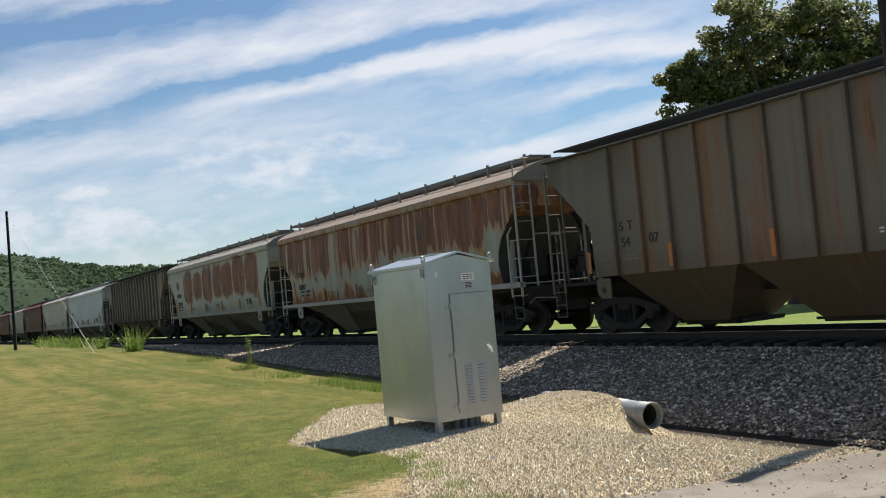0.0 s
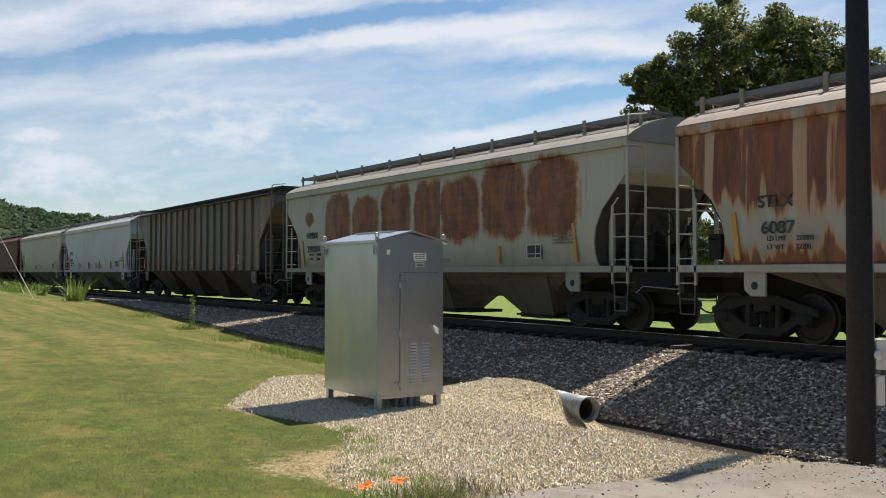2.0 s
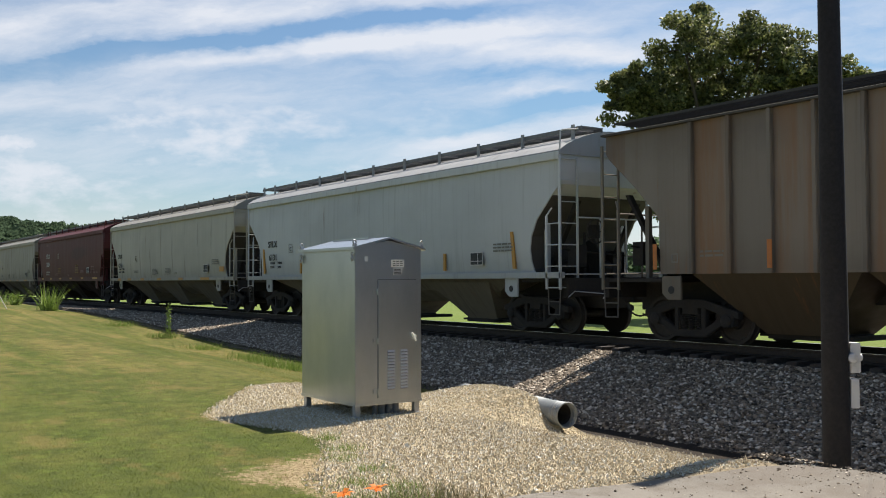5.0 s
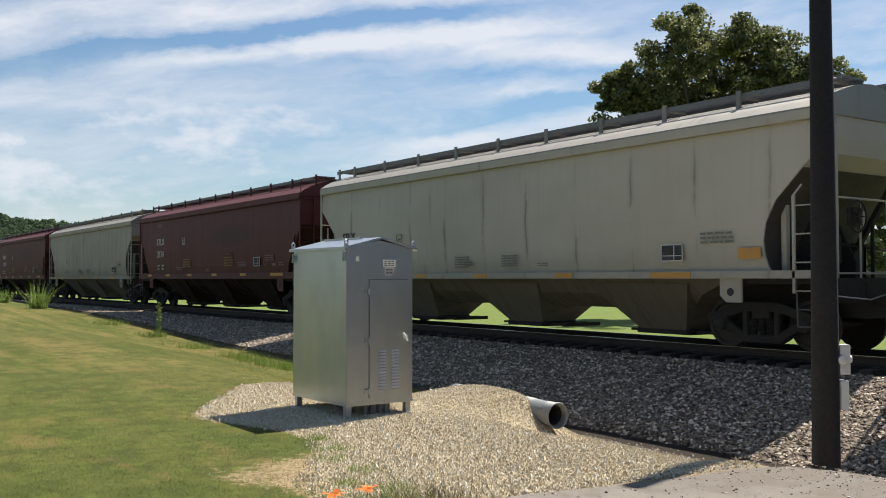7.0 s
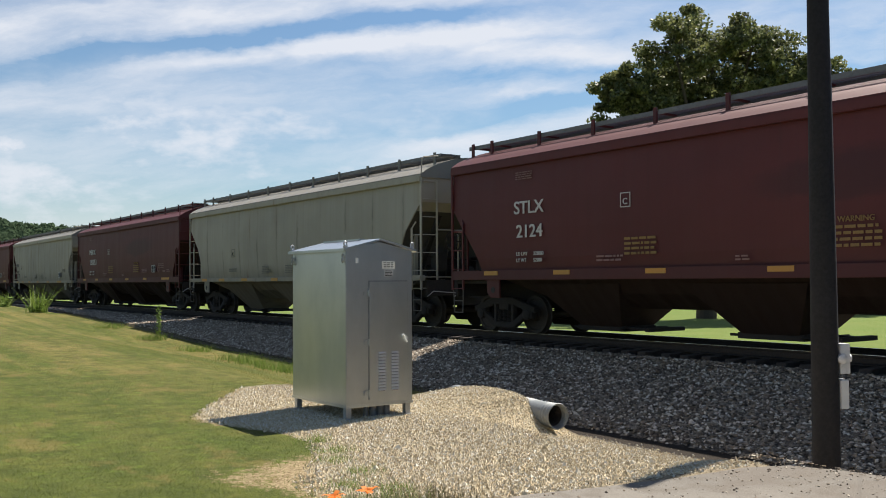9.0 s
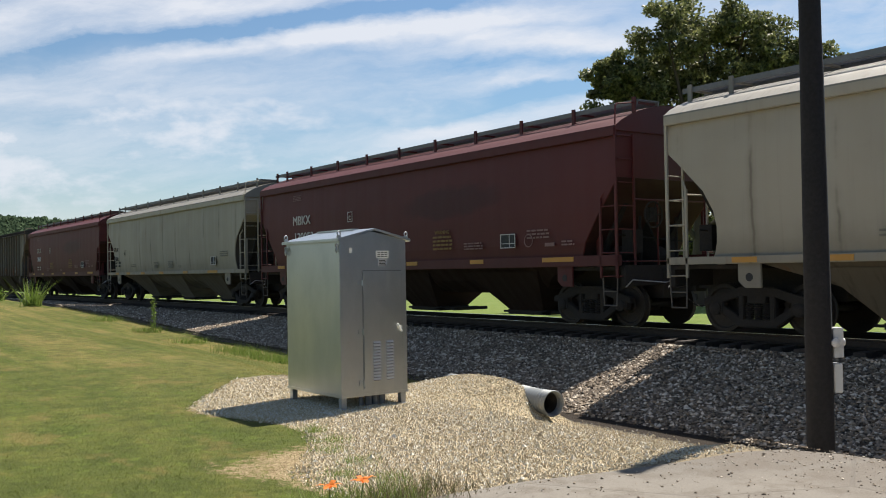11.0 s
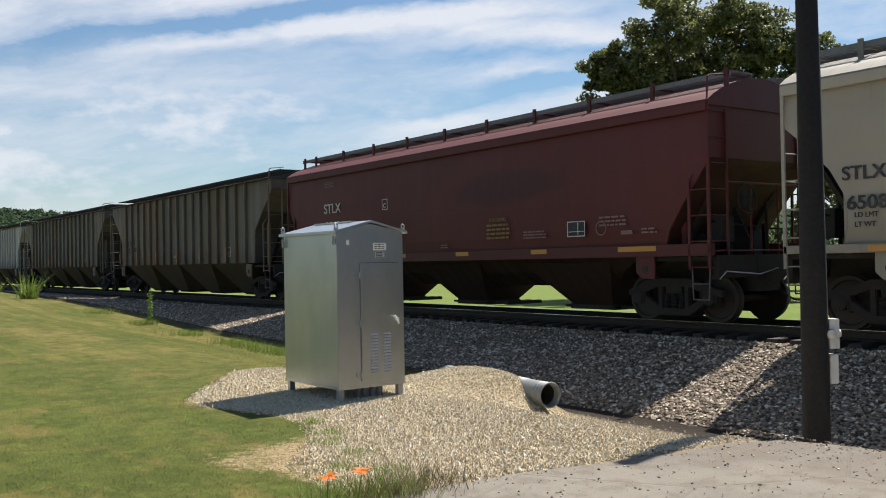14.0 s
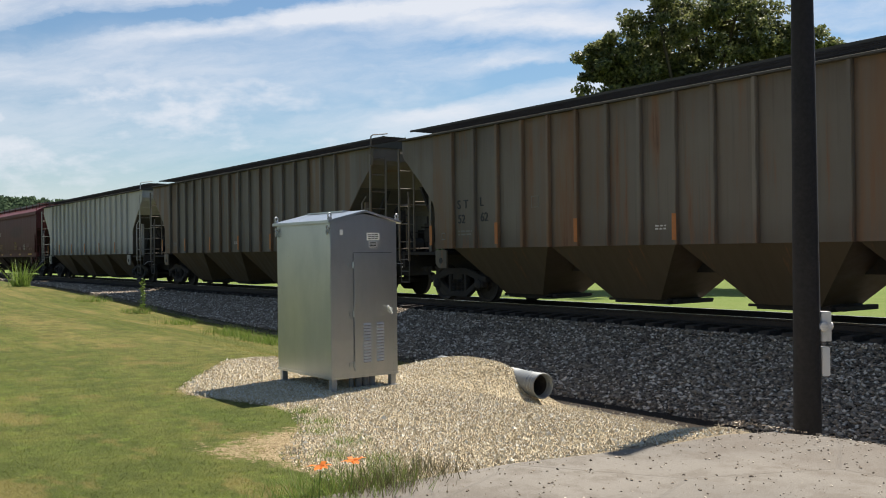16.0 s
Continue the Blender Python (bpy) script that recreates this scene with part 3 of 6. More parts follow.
def rect(x0, x1, y0, y1, z):
    return [(x0, y0, z), (x1, y0, z), (x1, y1, z), (x0, y1, z)]


def ring_bar(bm, c, axis, radius, r, n=16, m=6, arc=(0.0, 1.0)):
    """A bent bar: a full ring, or part of one."""
    axis = Vector(axis).normalized()
    u = axis.orthogonal().normalized()
    v = axis.cross(u)
    full = arc == (0.0, 1.0)
    rings = []
    for i in range(n + (0 if full else 1)):
        a = 2 * math.pi * (arc[0] + (arc[1] - arc[0]) * i / n)
        d = u * math.cos(a) + v * math.sin(a)
        rings.append([bm.verts.new(Vector(c) + d * (radius + r * math.cos(b)) + axis * (r * math.sin(b))) for b in (2 * math.pi * k / m for k in range(m))])
    pairs = list(zip(rings, rings[1:])) + ([(rings[-1], rings[0])] if full else [])
    for a, b in pairs:
        for k in range(m):
            bm.faces.new((a[k], a[(k + 1) % m], b[(k + 1) % m], b[k]))
    return bm


def mesh_of(name, bm, bevel=0.0, smooth=False):
    bmesh.ops.recalc_face_normals(bm, faces=bm.faces[:])
    if bevel:
        bmesh.ops.bevel(bm, geom=[e for e in bm.edges if e.is_manifold and e.calc_face_angle(0) > 0.6], offset=bevel, segments=2, affect="EDGES", clamp_overlap=True)
    me = bpy.data.meshes.new(name)
    bm.to_mesh(me)
    bm.free()
    if smooth:
        me.shade_smooth()
        me.set_sharp_from_angle(angle=radians(35))
    return me


def part(name, bm, mat, parent, label="", bevel=0.0, smooth=False):
    """One mesh object under a thing or a part. bm: a bmesh, or a mesh to share."""
    me = bm if isinstance(bm, bpy.types.Mesh) else mesh_of(name, bm, bevel, smooth)
    if not me.materials:
        me.materials.append(mat)
    ob = new(name, me)
    if me.materials[0] != mat:
        ob.material_slots[0].link = "OBJECT"
        ob.material_slots[0].material = mat
    ob.parent = parent
    if label:
        tagged(ob, label)
    return ob


def thing(name, m, label, category, group="", kind=""):
    ob = new(name)
    ob.empty_display_size = 0.2
    ob.matrix_basis = m
    return tagged(ob, label, category, group, kind)


def B():
    return bmesh.new()


def single(name, bm, mat, label, category, group="", kind="", bevel=0.0, smooth=False, m=None):
    ob = new(name, mesh_of(name, bm, bevel, smooth) if isinstance(bm, bmesh.types.BMesh) else bm)
    if not ob.data.materials:
        ob.data.materials.append(mat)
    if m is not None:
        ob.matrix_basis = m
    return tagged(ob, label, category, group, kind)


# ---- ground ----
RAIL = 0.13          # height of the rail heads
rng = np.random.default_rng(7)


def smooth(a, b, x):
    t = np.clip((x - a) / (b - a), 0, 1)
    return t * t * (3 - 2 * t)


def ditch_floor(x):
    return np.interp(x, [-75, -62, -47, -38, -28, -20, -14, 30], [0.2, 0.15, -0.08, -0.32, -0.70, -0.82, -1.05, -1.05])


def height(x, y):
    """The ground's height: lawn and pad, ditch, trackbed, and the fields beyond."""
    x, y = np.asarray(x, float), np.asarray(y, float)
    lawn = np.interp(x, [-90, -62, -45, -30, -20, 60], [0.45, 0.34, 0.15, -0.12, -0.22, -0.22])
    lawn = lawn + 0.05 * np.sin(x * 0.21 + y * 0.13) * smooth(-12, -25, x)
    ditch = ditch_floor(x)
    z = lawn + (ditch - lawn) * smooth(0, 1, (y + 9.3) / 4.4) ** 0.8
    z = z + (-0.215 - z) * smooth(-6.1, -5.2, x) * smooth(-8.15, -8.5, y)
    # gravel heaped over the culvert, and its mouth
    z = z + 0.56 * np.exp(-(np.abs((x + 11.00) / 0.86) ** 4 + ((y + 6.75) / np.where(y < -6.75, 1.25, 0.7)) ** 2))
    bed = ditch + (-0.22 - ditch) * np.clip((y + 4.9) / 3.4, 0, 1)
    z = np.where(y > -4.9, bed, z)
    z = np.where(y > 1.8, -0.22 - 0.24 * np.clip((y - 1.8) / 2.4, 0, 1), z)
    z = np.where(y > 4.2, -0.46 + 0.25 * np.sin(x * 0.02) * smooth(20, 120, y) + 0.5 * smooth(30, 200, y), z)
    return z


PAD_X = [-13.75, -13.55, -12.8, -11.9, -11.0, -10.5, -9.9, -9.2, -8.65, -8.0, -7.3, -6.9, -5.2, -3.0]
PAD_Y = [-8.4, -9.70, -10.2, -10.85, -11.38, -11.43, -11.27, -11.05, -11.06, -11.34, -11.95, -12.15, -12.2, -12.2]


def scuffed(x, y):
    """Where the pad is trodden thin, next to the lawn."""
    return np.exp(-((x + 7.05) / 0.95) ** 2 - ((y + 11.72) / 0.48) ** 2)


def gravel_share(x, y):
    a = 0.5 + 1.9 * (y - np.interp(x, PAD_X, PAD_Y)) - 0.44 * scuffed(x, y)
    a = np.where(y > -8.9, 1.0, a) * smooth(-14.3, -13.3, x)
    return np.clip(a, 0, 1) * smooth(-3.6, -4.4, y)


def soil_share(x, y):
    edge = y - np.interp(x, PAD_X, PAD_Y)
    a = np.clip(1.0 - np.abs(edge - 0.05) * 2.6, 0, 1) * 0.75 * smooth(-14.2, -13.4, x)
    return np.clip(np.maximum(a, 0.85 * scuffed(x, y) ** 0.8) + 0.30 * np.exp(-((x + 7.4) / 1.1) ** 2 - ((y + 12.5) / 0.35) ** 2), 0, 1)


def axis_steps(*spans):
    out = []
    for a, b, step in spans:
        out += list(np.arange(a, b - 1e-6, step))
    return np.array(out + [spans[-1][1]])


def sheet(name, xs, ys, zf, mat):
    X, Y = np.meshgrid(xs, ys)
    Z = zf(X, Y)
    nx, ny = len(xs), len(ys)
    idx = np.arange(nx * ny).reshape(ny, nx)
    quads = np.stack([idx[:-1, :-1], idx[:-1, 1:], idx[1:, 1:], idx[1:, :-1]], -1).reshape(-1, 4)
    me = bpy.data.meshes.new(name)
    me.from_pydata(np.stack([X, Y, Z], -1).reshape(-1, 3).tolist(), [], quads.tolist())
    me.materials.append(mat)
    me.shade_smooth()
    return me, X.ravel(), Y.ravel()


def build_ground():
    xs = axis_steps((-2400, -400, 200), (-400, -100, 20), (-100, -30, 2), (-30, -16, 0.5), (-16, -2, 0.14), (-2, 12, 1), (12, 100, 8), (100, 2400, 230))
    ys = axis_steps((-2400, -200, 220), (-200, -30, 10), (-30, -15, 1), (-15, -4, 0.14), (-4, 6, 0.4), (6, 60, 6), (60, 300, 20), (300, 2500, 220))

    def zf(x, y):
        lump = 0.0015 * np.sin(x * 9.1 + 3 * np.sin(y * 4.3)) * np.sin(y * 8.3 + 2 * np.sin(x * 3.1))
        return height(x, y) + lump * smooth(-20, -14, x) * smooth(0, -2, x) - 0.07 * (np.abs(y) < 4.6)

    me, x, y = sheet("ground", xs, ys, zf, M["ground"])
    for key, f in (("gravel", gravel_share), ("soil", soil_share)):
        at = me.attributes.new(key, "FLOAT", "POINT")
        at.data.foreach_set("value", f(x, y).astype(np.float32))
    tagged(new("ground", me), "mown yellow-green lawn with a pale gravel pad and ditch", "ground", kind="structure")


def toe(x):
    """Where the ballast ends and the grass begins; the bank narrows away from the road."""
    return np.interp(x, [-60, -34, -16, -12], [-3.95, -4.15, -4.50, -4.78])


def crib(x, y):
    """The ballast's top: nearly level with the ties between them, falling away outside."""
    a = smooth(1.62, 1.36, np.abs(y))
    return (height(x, y) + 0.02) * (1 - a) - 0.150 * a


def build_ballast():
    xs = axis_steps((-400, -60, 8), (-60, -34, 0.6), (-34, 2, 0.12), (2, 60, 3))
    ys = axis_steps((-4.95, -1.2, 0.11), (-1.2, 1.2, 0.3), (1.2, 4.3, 0.4))

    def zf(x, y):
        lump = 0.020 * np.sin(x * 23 + 4 * np.sin(y * 11)) * np.sin(y * 27 + 3 * np.sin(x * 7))
        top = crib(x, y)
        return top + lump - 0.07 * smooth(-4.65, -4.95, y) - 0.16 * smooth(0.06, -0.14, y - toe(x)) * smooth(-13.0, -15.0, x)

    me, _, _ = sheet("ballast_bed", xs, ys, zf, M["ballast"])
    tagged(new("ballast_bed", me), "grey crushed stone ballast bank under the railway track", "ballast", kind="structure")




def stones(name, pts, radii, mat, label, category, fine=False):
    """Loose angular stones joined in one mesh."""
    bm = B()
    if fine:
        vs = [bm.verts.new(c) for c in ((1.2, 0, -0.7), (-0.6, 1.0, -0.7), (-0.6, -1.0, -0.7), (0.1, 0.1, 1.2))]
        for f in ((2, 1, 0), (0, 1, 3), (1, 2, 3), (2, 0, 3)):
            bm.faces.new([vs[i] for i in f])
    else:
        vs = [bm.verts.new(c) for c in ((1.25, 0.1, 0), (0, 1.1, 0.1), (-1.25, 0, 0.1), (0.1, -1.1, 0), (0.2, 0.1, 0.95), (0, 0, -0.9))]
        for i in range(4):
            bm.faces.new((vs[i], vs[(i + 1) % 4], vs[4]))
            bm.faces.new((vs[(i + 1) % 4], vs[i], vs[5]))
    bm.verts.ensure_lookup_table()
    bm.verts.index_update()
    v0 = np.array([v.co[:] for v in bm.verts])
    f0 = np.array([[v.index for v in f.verts] for f in bm.faces])
    bm.free()
    n = len(pts)
    jit = rng.uniform(0.6, 1.25, (n, len(v0), 1))
    sc = rng.uniform(0.6, 1.25, (n, 1, 3)) * np.array([1, 1, 0.6 if fine else 0.8])
    a = rng.uniform(0, 2 * np.pi, n)
    ca, sa = np.cos(a), np.sin(a)
    v = v0[None] * jit * sc * radii[:, None, None]
    v = np.stack([v[..., 0] * ca[:, None] - v[..., 1] * sa[:, None], v[..., 0] * sa[:, None] + v[..., 1] * ca[:, None], v[..., 2]], -1) + pts[:, None, :]
    f = f0[None] + (np.arange(n) * len(v0))[:, None, None]
    me = bpy.data.meshes.new(name)
    me.from_pydata(v.reshape(-1, 3).tolist(), [], f.reshape(-1, 3).tolist())
    me.materials.append(mat)
    return tagged(new(name, me), label, category, kind="stuff")


def build_stones():
    n = 104000
    x = -2 - 34 * rng.random(n) ** 1.25
    x[90000:] = rng.uniform(-64, -36, n - 90000)
    y = -1.32 + (toe(x) + 1.32) * rng.random(n)
    r = (0.016 + 0.028 * rng.random(n) ** 1.4) * np.where(x < -36, 1.5, 1.0)
    stones("ballast_stones", np.stack([x, y, crib(x, y) - 0.05 * smooth(-4.6, -4.85, y) + r * 0.45], -1), r, M["ballast_stone"], "loose grey crushed ballast stones on the bank", "ballast")
    n = 300000
    x, y = rng.uniform(-14, -3.4, n), rng.uniform(-12.6, -4.6, n)
    keep = (gravel_share(x, y) + rng.uniform(-0.25, 0.25, n) > 0.5) & (y < -5.55 + rng.normal(0, 0.18, n))
    keep &= ~((x > -5.28 + 0.13 * (y + 9.5) + rng.normal(0, 0.035, n) + 0.14 * smooth(-10.0, -10.8, y)) & (y < -8.2))
    x, y = x[keep], y[keep]
    r = (0.006 + 0.013 * rng.random(len(x)) ** 1.6) * np.where(rng.random(len(x)) > 0.985, 1.8, 1.0)
    stones("gravel_stones", np.stack([x, y, height(x, y) + r * 0.5], -1), r, M["gravel_stone"], "pale tan crushed gravel spread round the cabinet", "gravel", True)


def blades(name, x, y, h, w, lean, mat, label, category, z=None):
    """Upright grass blades, three corners each, joined in one mesh."""
    n = len(x)
    z = height(x, y) if z is None else z
    a = rng.uniform(0, 2 * np.pi, n)
    d = np.stack([np.cos(a), np.sin(a)], -1) * (w / 2)[:, None]
    l = rng.normal(0, 1, (n, 2)) * (lean * h)[:, None]
    base = np.stack([x, y, z - 0.01], -1)
    p0 = base + np.concatenate([d, np.zeros((n, 1))], 1)
    p1 = base - np.concatenate([d, np.zeros((n, 1))], 1)
    p2 = base + np.concatenate([l, h[:, None]], 1)
    me = bpy.data.meshes.new(name)
    me.from_pydata(np.stack([p0, p1, p2], 1).reshape(-1, 3).tolist(), [], np.arange(3 * n).reshape(-1, 3).tolist())
    me.materials.append(mat)
    return tagged(new(name, me), label, category, kind="stuff")


def build_grass():
    n = 420000
    u = rng.random(n)
    x = -4.5 - 44 * u ** 2.0
    y = rng.uniform(-16.5, -3.9, n)
    keep = (gravel_share(x, y) + rng.normal(0, 0.13, n) < 0.42) & (soil_share(x, y) + rng.normal(0, 0.2, n) < 0.62)
    keep &= ~((x > -5.55) & (y < -8.0))
    keep &= (y < -5.2) | ((x < -14.5) & (y < toe(x) + rng.normal(0.0, 0.05, n)))
    x, y = x[keep], y[keep]
    tall = np.where(y > -6.6, 1.25, 1.0) * (1 + 0.9 * smooth(0.12, 0.35, gravel_share(x, y)))
    h = rng.uniform(0.012, 0.034, len(x)) * tall
    blades("lawn_grass", x, y, h, rng.uniform(0.005, 0.010, len(x)), np.full(len(x), 0.85), M["grass"], "short mown yellow-green lawn grass", "grass")


def build_road():
    bm = B()
    pts = [(-5.45, -40.0), (-5.48, -12.0), (-5.42, -10.9), (-5.26, -10.2), (-5.14, -9.5), (-5.10, -8.8), (-4.92, -8.40), (-4.5, -8.22), (-4.1, -8.16), (-2.0, -8.1), (14.0, -8.1), (14.0, -40.0)]
    top, low = [], []
    for x, y in pts:
        top.append(bm.verts.new((x, y, -0.20)))
        low.append(bm.verts.new((x, y, -0.45)))
    bm.faces.new(top)
    for i in range(len(pts)):
        j = (i + 1) % len(pts)
        bm.faces.new((top[i], low[i], low[j], top[j]))
    single("road", bm, M["concrete"], "worn cracked pale concrete road apron with grit", "road", kind="structure", bevel=0.02)
    n = 3500
    x, y = -5.42 + 4.4 * rng.random(n) ** 1.5, -8.2 - 4.6 * rng.random(n) ** 2.2
    r = 0.002 + 0.011 * rng.random(n) ** 3.0
    stones("road_grit", np.stack([x, y, -0.20 + r * 0.4], -1), r, M["ballast_stone"], "loose grit scattered over the concrete apron", "gravel")


# ---- railway track ----


def build_track():
    track = thing("railway_track", pose(0, 0, 0), "steel rails on dark creosoted wooden ties in ballast", "railway track", kind="structure")
    prof = [(-0.075, -0.172), (0.075, -0.172), (0.075, -0.158), (0.012, -0.14), (0.012, -0.045), (0.036, -0.035), (0.036, -0.004), (-0.036, -0.004), (-0.036, -0.035), (-0.012, -0.045), (-0.012, -0.14), (-0.075, -0.158)]
    for side in (-0.7525, 0.7525):
        bm = B()
        loft(bm, [[(x, side + py, RAIL + pz) for py, pz in prof] for x in (-420, -60, 60)])
        rail = part("rail", bm, M["rail"], track)
        bm = B()
        box(bm, -420, 60, side - 0.033, side + 0.033, RAIL - 0.004, RAIL)
        part("rail_head", bm, M["rail_head"], rail, "bright worn running surface")
    bm = B()
    box(bm, -0.115, 0.115, -1.3, 1.3, -0.17, 0)
    tie = mesh_of("tie", bm, 0.012)
    bm = B()
    box(bm, -0.10, 0.10, -0.18, 0.18, 0, 0.014)
    plate = mesh_of("tie_plate", bm)
    for i in range(150):
        x = 3.0 - 0.52 * i
        t = part("tie", tie, M["tie"], track)
        t.matrix_basis = pose(x + random.uniform(-0.03, 0.03), random.uniform(-0.05, 0.05), RAIL - 0.186 + random.uniform(-0.008, 0.004), 0, 0, random.uniform(-1.2, 1.2))
        if x > -30:
            p = part("tie_plate", plate, M["rail"], t)
            p.matrix_basis = pose(0, -0.7525, 0)
    bm = B()
    for i in range(150, 600):
        x = 3.0 - 0.52 * i
        box(bm, x - 0.115, x + 0.115, -1.3, 1.3, RAIL - 0.35, RAIL - 0.186)
    tagged(part("far_ties", bm, M["tie"], track), kind="stuff")

# ---- the train ----
CACHE = {}
WHEEL_R = 0.457


def shared(key, make, bevel=0.0, smooth=False):
    if key not in CACHE:
        bm = B()
        make(bm)
        CACHE[key] = mesh_of(key[-1], bm, bevel, smooth)
    return CACHE[key]


def lathe(bm, prof, n=28):
    """Turns (y, radius) pairs about the y axis."""
    rings = [[(r * math.cos(2 * math.pi * i / n), y, r * math.sin(2 * math.pi * i / n)) for i in range(n)] for y, r in prof]
    return loft(bm, rings)


def side_frame(bm, y):
    a, c = y - 0.07, y + 0.07
    prism(bm, [(-1.18, 0.50), (-1.18, 0.63), (-0.72, 0.75), (-0.36, 0.86), (0.36, 0.86), (0.72, 0.75), (1.18, 0.63), (1.18, 0.50), (0.72, 0.58), (0.36, 0.69), (-0.36, 0.69), (-0.72, 0.58)], a, c)
    prism(bm, [(-0.98, 0.52), (-0.74, 0.52), (-0.30, 0.27), (0.30, 0.27), (0.74, 0.52), (0.98, 0.52), (0.40, 0.13), (-0.40, 0.13)], a + 0.003, c - 0.003)
    for s in (-1, 1):
        box(bm, s * 0.33 - 0.06, s * 0.33 + 0.06, a + 0.006, c - 0.006, 0.2, 0.75)
        box(bm, s * 0.89 - 0.17, s * 0.89 + 0.17, a - 0.01, c + 0.01, 0.36, 0.60)


def wheelset(bm):
    rod(bm, (0, -1.02, 0), (0, 1.02, 0), 0.08, 12)
    for s in (-1, 1):
        lathe(bm, [(s * 0.69, 0.12), (s * 0.69, 0.36), (s * 0.672, 0.40), (s * 0.672, 0.485), (s * 0.70, 0.485), (s * 0.715, 0.459), (s * 0.81, 0.452), (s * 0.81, 0.39), (s * 0.775, 0.36), (s * 0.775, 0.17), (s * 0.83, 0.15), (s * 0.83, 0.10)], 32)


def bearing_cap(bm, s):
    lathe(bm, [(s * 0.98, 0.125), (s * 1.10, 0.125), (s * 1.115, 0.10), (s * 1.13, 0.05)], 14)


def spring(bm):
    n, rings = 10, []
    for k in range(17):
        r = 0.075 + 0.014 * math.cos(math.pi * k)
        rings.append([(r * math.cos(2 * math.pi * i / n), r * math.sin(2 * math.pi * i / n), 0.27 + 0.30 * k / 16) for i in range(n)])
    loft(bm, rings)


def truck(car, x):
    def bolster(bm):
        box(bm, -0.2, 0.2, -1.06, 1.06, 0.56, 0.80)
        box(bm, -0.3, 0.3, -0.35, 0.35, 0.72, 0.92)
        for x in (-0.42, 0.42):
            box(bm, x - 0.05, x + 0.05, -0.80, 0.80, 0.30, 0.46)
            for y in (-0.72, 0.72):
                box(bm, x - 0.03 if x > 0 else x - 0.10, x + 0.10 if x > 0 else x + 0.03, y - 0.06, y + 0.06, 0.26, 0.60)
            rod(bm, (x, 0, 0.40), (-x * 0.4, 0.0, 0.60), 0.03, 6)
    t = part("truck", shared(("bolster",), bolster, 0.02), M["truck"], car, "two-axle cast steel freight truck")
    t.matrix_basis = pose(x, 0, 0)
    for y in (-1.0, 1.0):
        part("side_frame", shared((y, "side_frame"), lambda bm: side_frame(bm, y), 0.018), M["truck"], t)
        for sx in (-0.18, 0.0, 0.18):
            part("spring", shared(("spring",), spring), M["truck"], t).matrix_basis = pose(sx, y, 0)
    for ax in (-0.89, 0.89):
        w = part("wheelset", shared(("wheelset",), wheelset, 0.0, True), M["wheel"], t)
        w.matrix_basis = pose(ax, 0, WHEEL_R)
        for s in (-1, 1):
            part("bearing_cap", shared((s, "bearing_cap"), lambda bm: bearing_cap(bm, s), 0.0, True), M["truck"], t).matrix_basis = pose(ax, 0, WHEEL_R)


def outline(kind):
    """How far the side reaches in from the body's end, by height over the rail."""
    if kind == "round":
        return [(1.36, 0.94), (1.5, 1.02), (1.7, 1.08), (1.95, 1.10), (2.26, 1.04), (2.65, 0.82), (2.98, 0.48), (3.16, 0.30), (3.40, 0.03), (3.7, 0.0), (4.08, 0.0)]
    if kind == "plain":
        return [(1.36, 1.16), (1.8, 0.98), (2.1, 0.76), (2.34, 0.58), (2.7, 0.28), (3.0, 0.05), (3.1, 0.0), (4.08, 0.0)]
    return [(1.36, 1.48), (2.4, 1.45), (2.55, 1.38), (3.16, 0.78), (3.78, 0.08), (3.9, 0.0), (4.28, 0.0)]


def half_width(kind, z):
    if kind == "ribbed":
        return 1.50
    return float(np.interp(z, [1.36, 1.8, 2.5, 3.2, 3.8, 4.1], [1.50, 1.555, 1.59, 1.595, 1.575, 1.55]))


def body_mesh(bm, kind, hb):
    pts = outline(kind)
    zs = [p[0] for p in pts]
    rings = []
    for z in sorted(set(zs + [2.45, 3.0, 3.5, 3.9])):
        e = hb - float(np.interp(z, zs, [p[1] for p in pts]))
        w = half_width(kind, z)
        rings.append(rect(-e, e, -w, w, z))
    loft(bm, rings)


def end_slope(bm, kind, hb, s):
    """The sloping plate under the end of the bin."""
    pts = [(z, d) for z, d in outline(kind) if z < 3.35]
    for (z0, d0), (z1, d1) in zip(pts, pts[1:]):
        x0, x1 = s * (hb - d0 + 0.012), s * (hb - d1 + 0.012)
        w0, w1 = half_width(kind, z0) - 0.03, half_width(kind, z1) - 0.03
        vs = [bm.verts.new(p) for p in ((x0, -w0, z0), (x0, w0, z0), (x1, w1, z1), (x1, -w1, z1))]
        bm.faces.new(vs)
    bmesh.ops.remove_doubles(bm, verts=bm.verts[:], dist=0.001)
    bmesh.ops.solidify(bm, geom=bm.faces[:], thickness=0.01)


def roof_mesh(bm, kind, hb):
    if kind == "ribbed":
        prof = [(-1.62, 4.26), (-1.62, 4.30), (-1.55, 4.32), (-0.95, 4.44), (0, 4.50), (0.95, 4.44), (1.55, 4.32), (1.62, 4.30), (1.62, 4.26)]
    else:
        half = [(-1.63, 4.06), (-1.63, 4.16), (-1.58, 4.19), (-1.45, 4.28), (-1.2, 4.40), (-0.9, 4.51), (-0.6, 4.60), (-0.35, 4.66)]
        prof = half + [(0, 4.69)] + [(-y, z) for y, z in reversed(half)]
    loft(bm, [[(x, y, z) for y, z in prof] for x in (-hb - 0.04, hb + 0.04)])


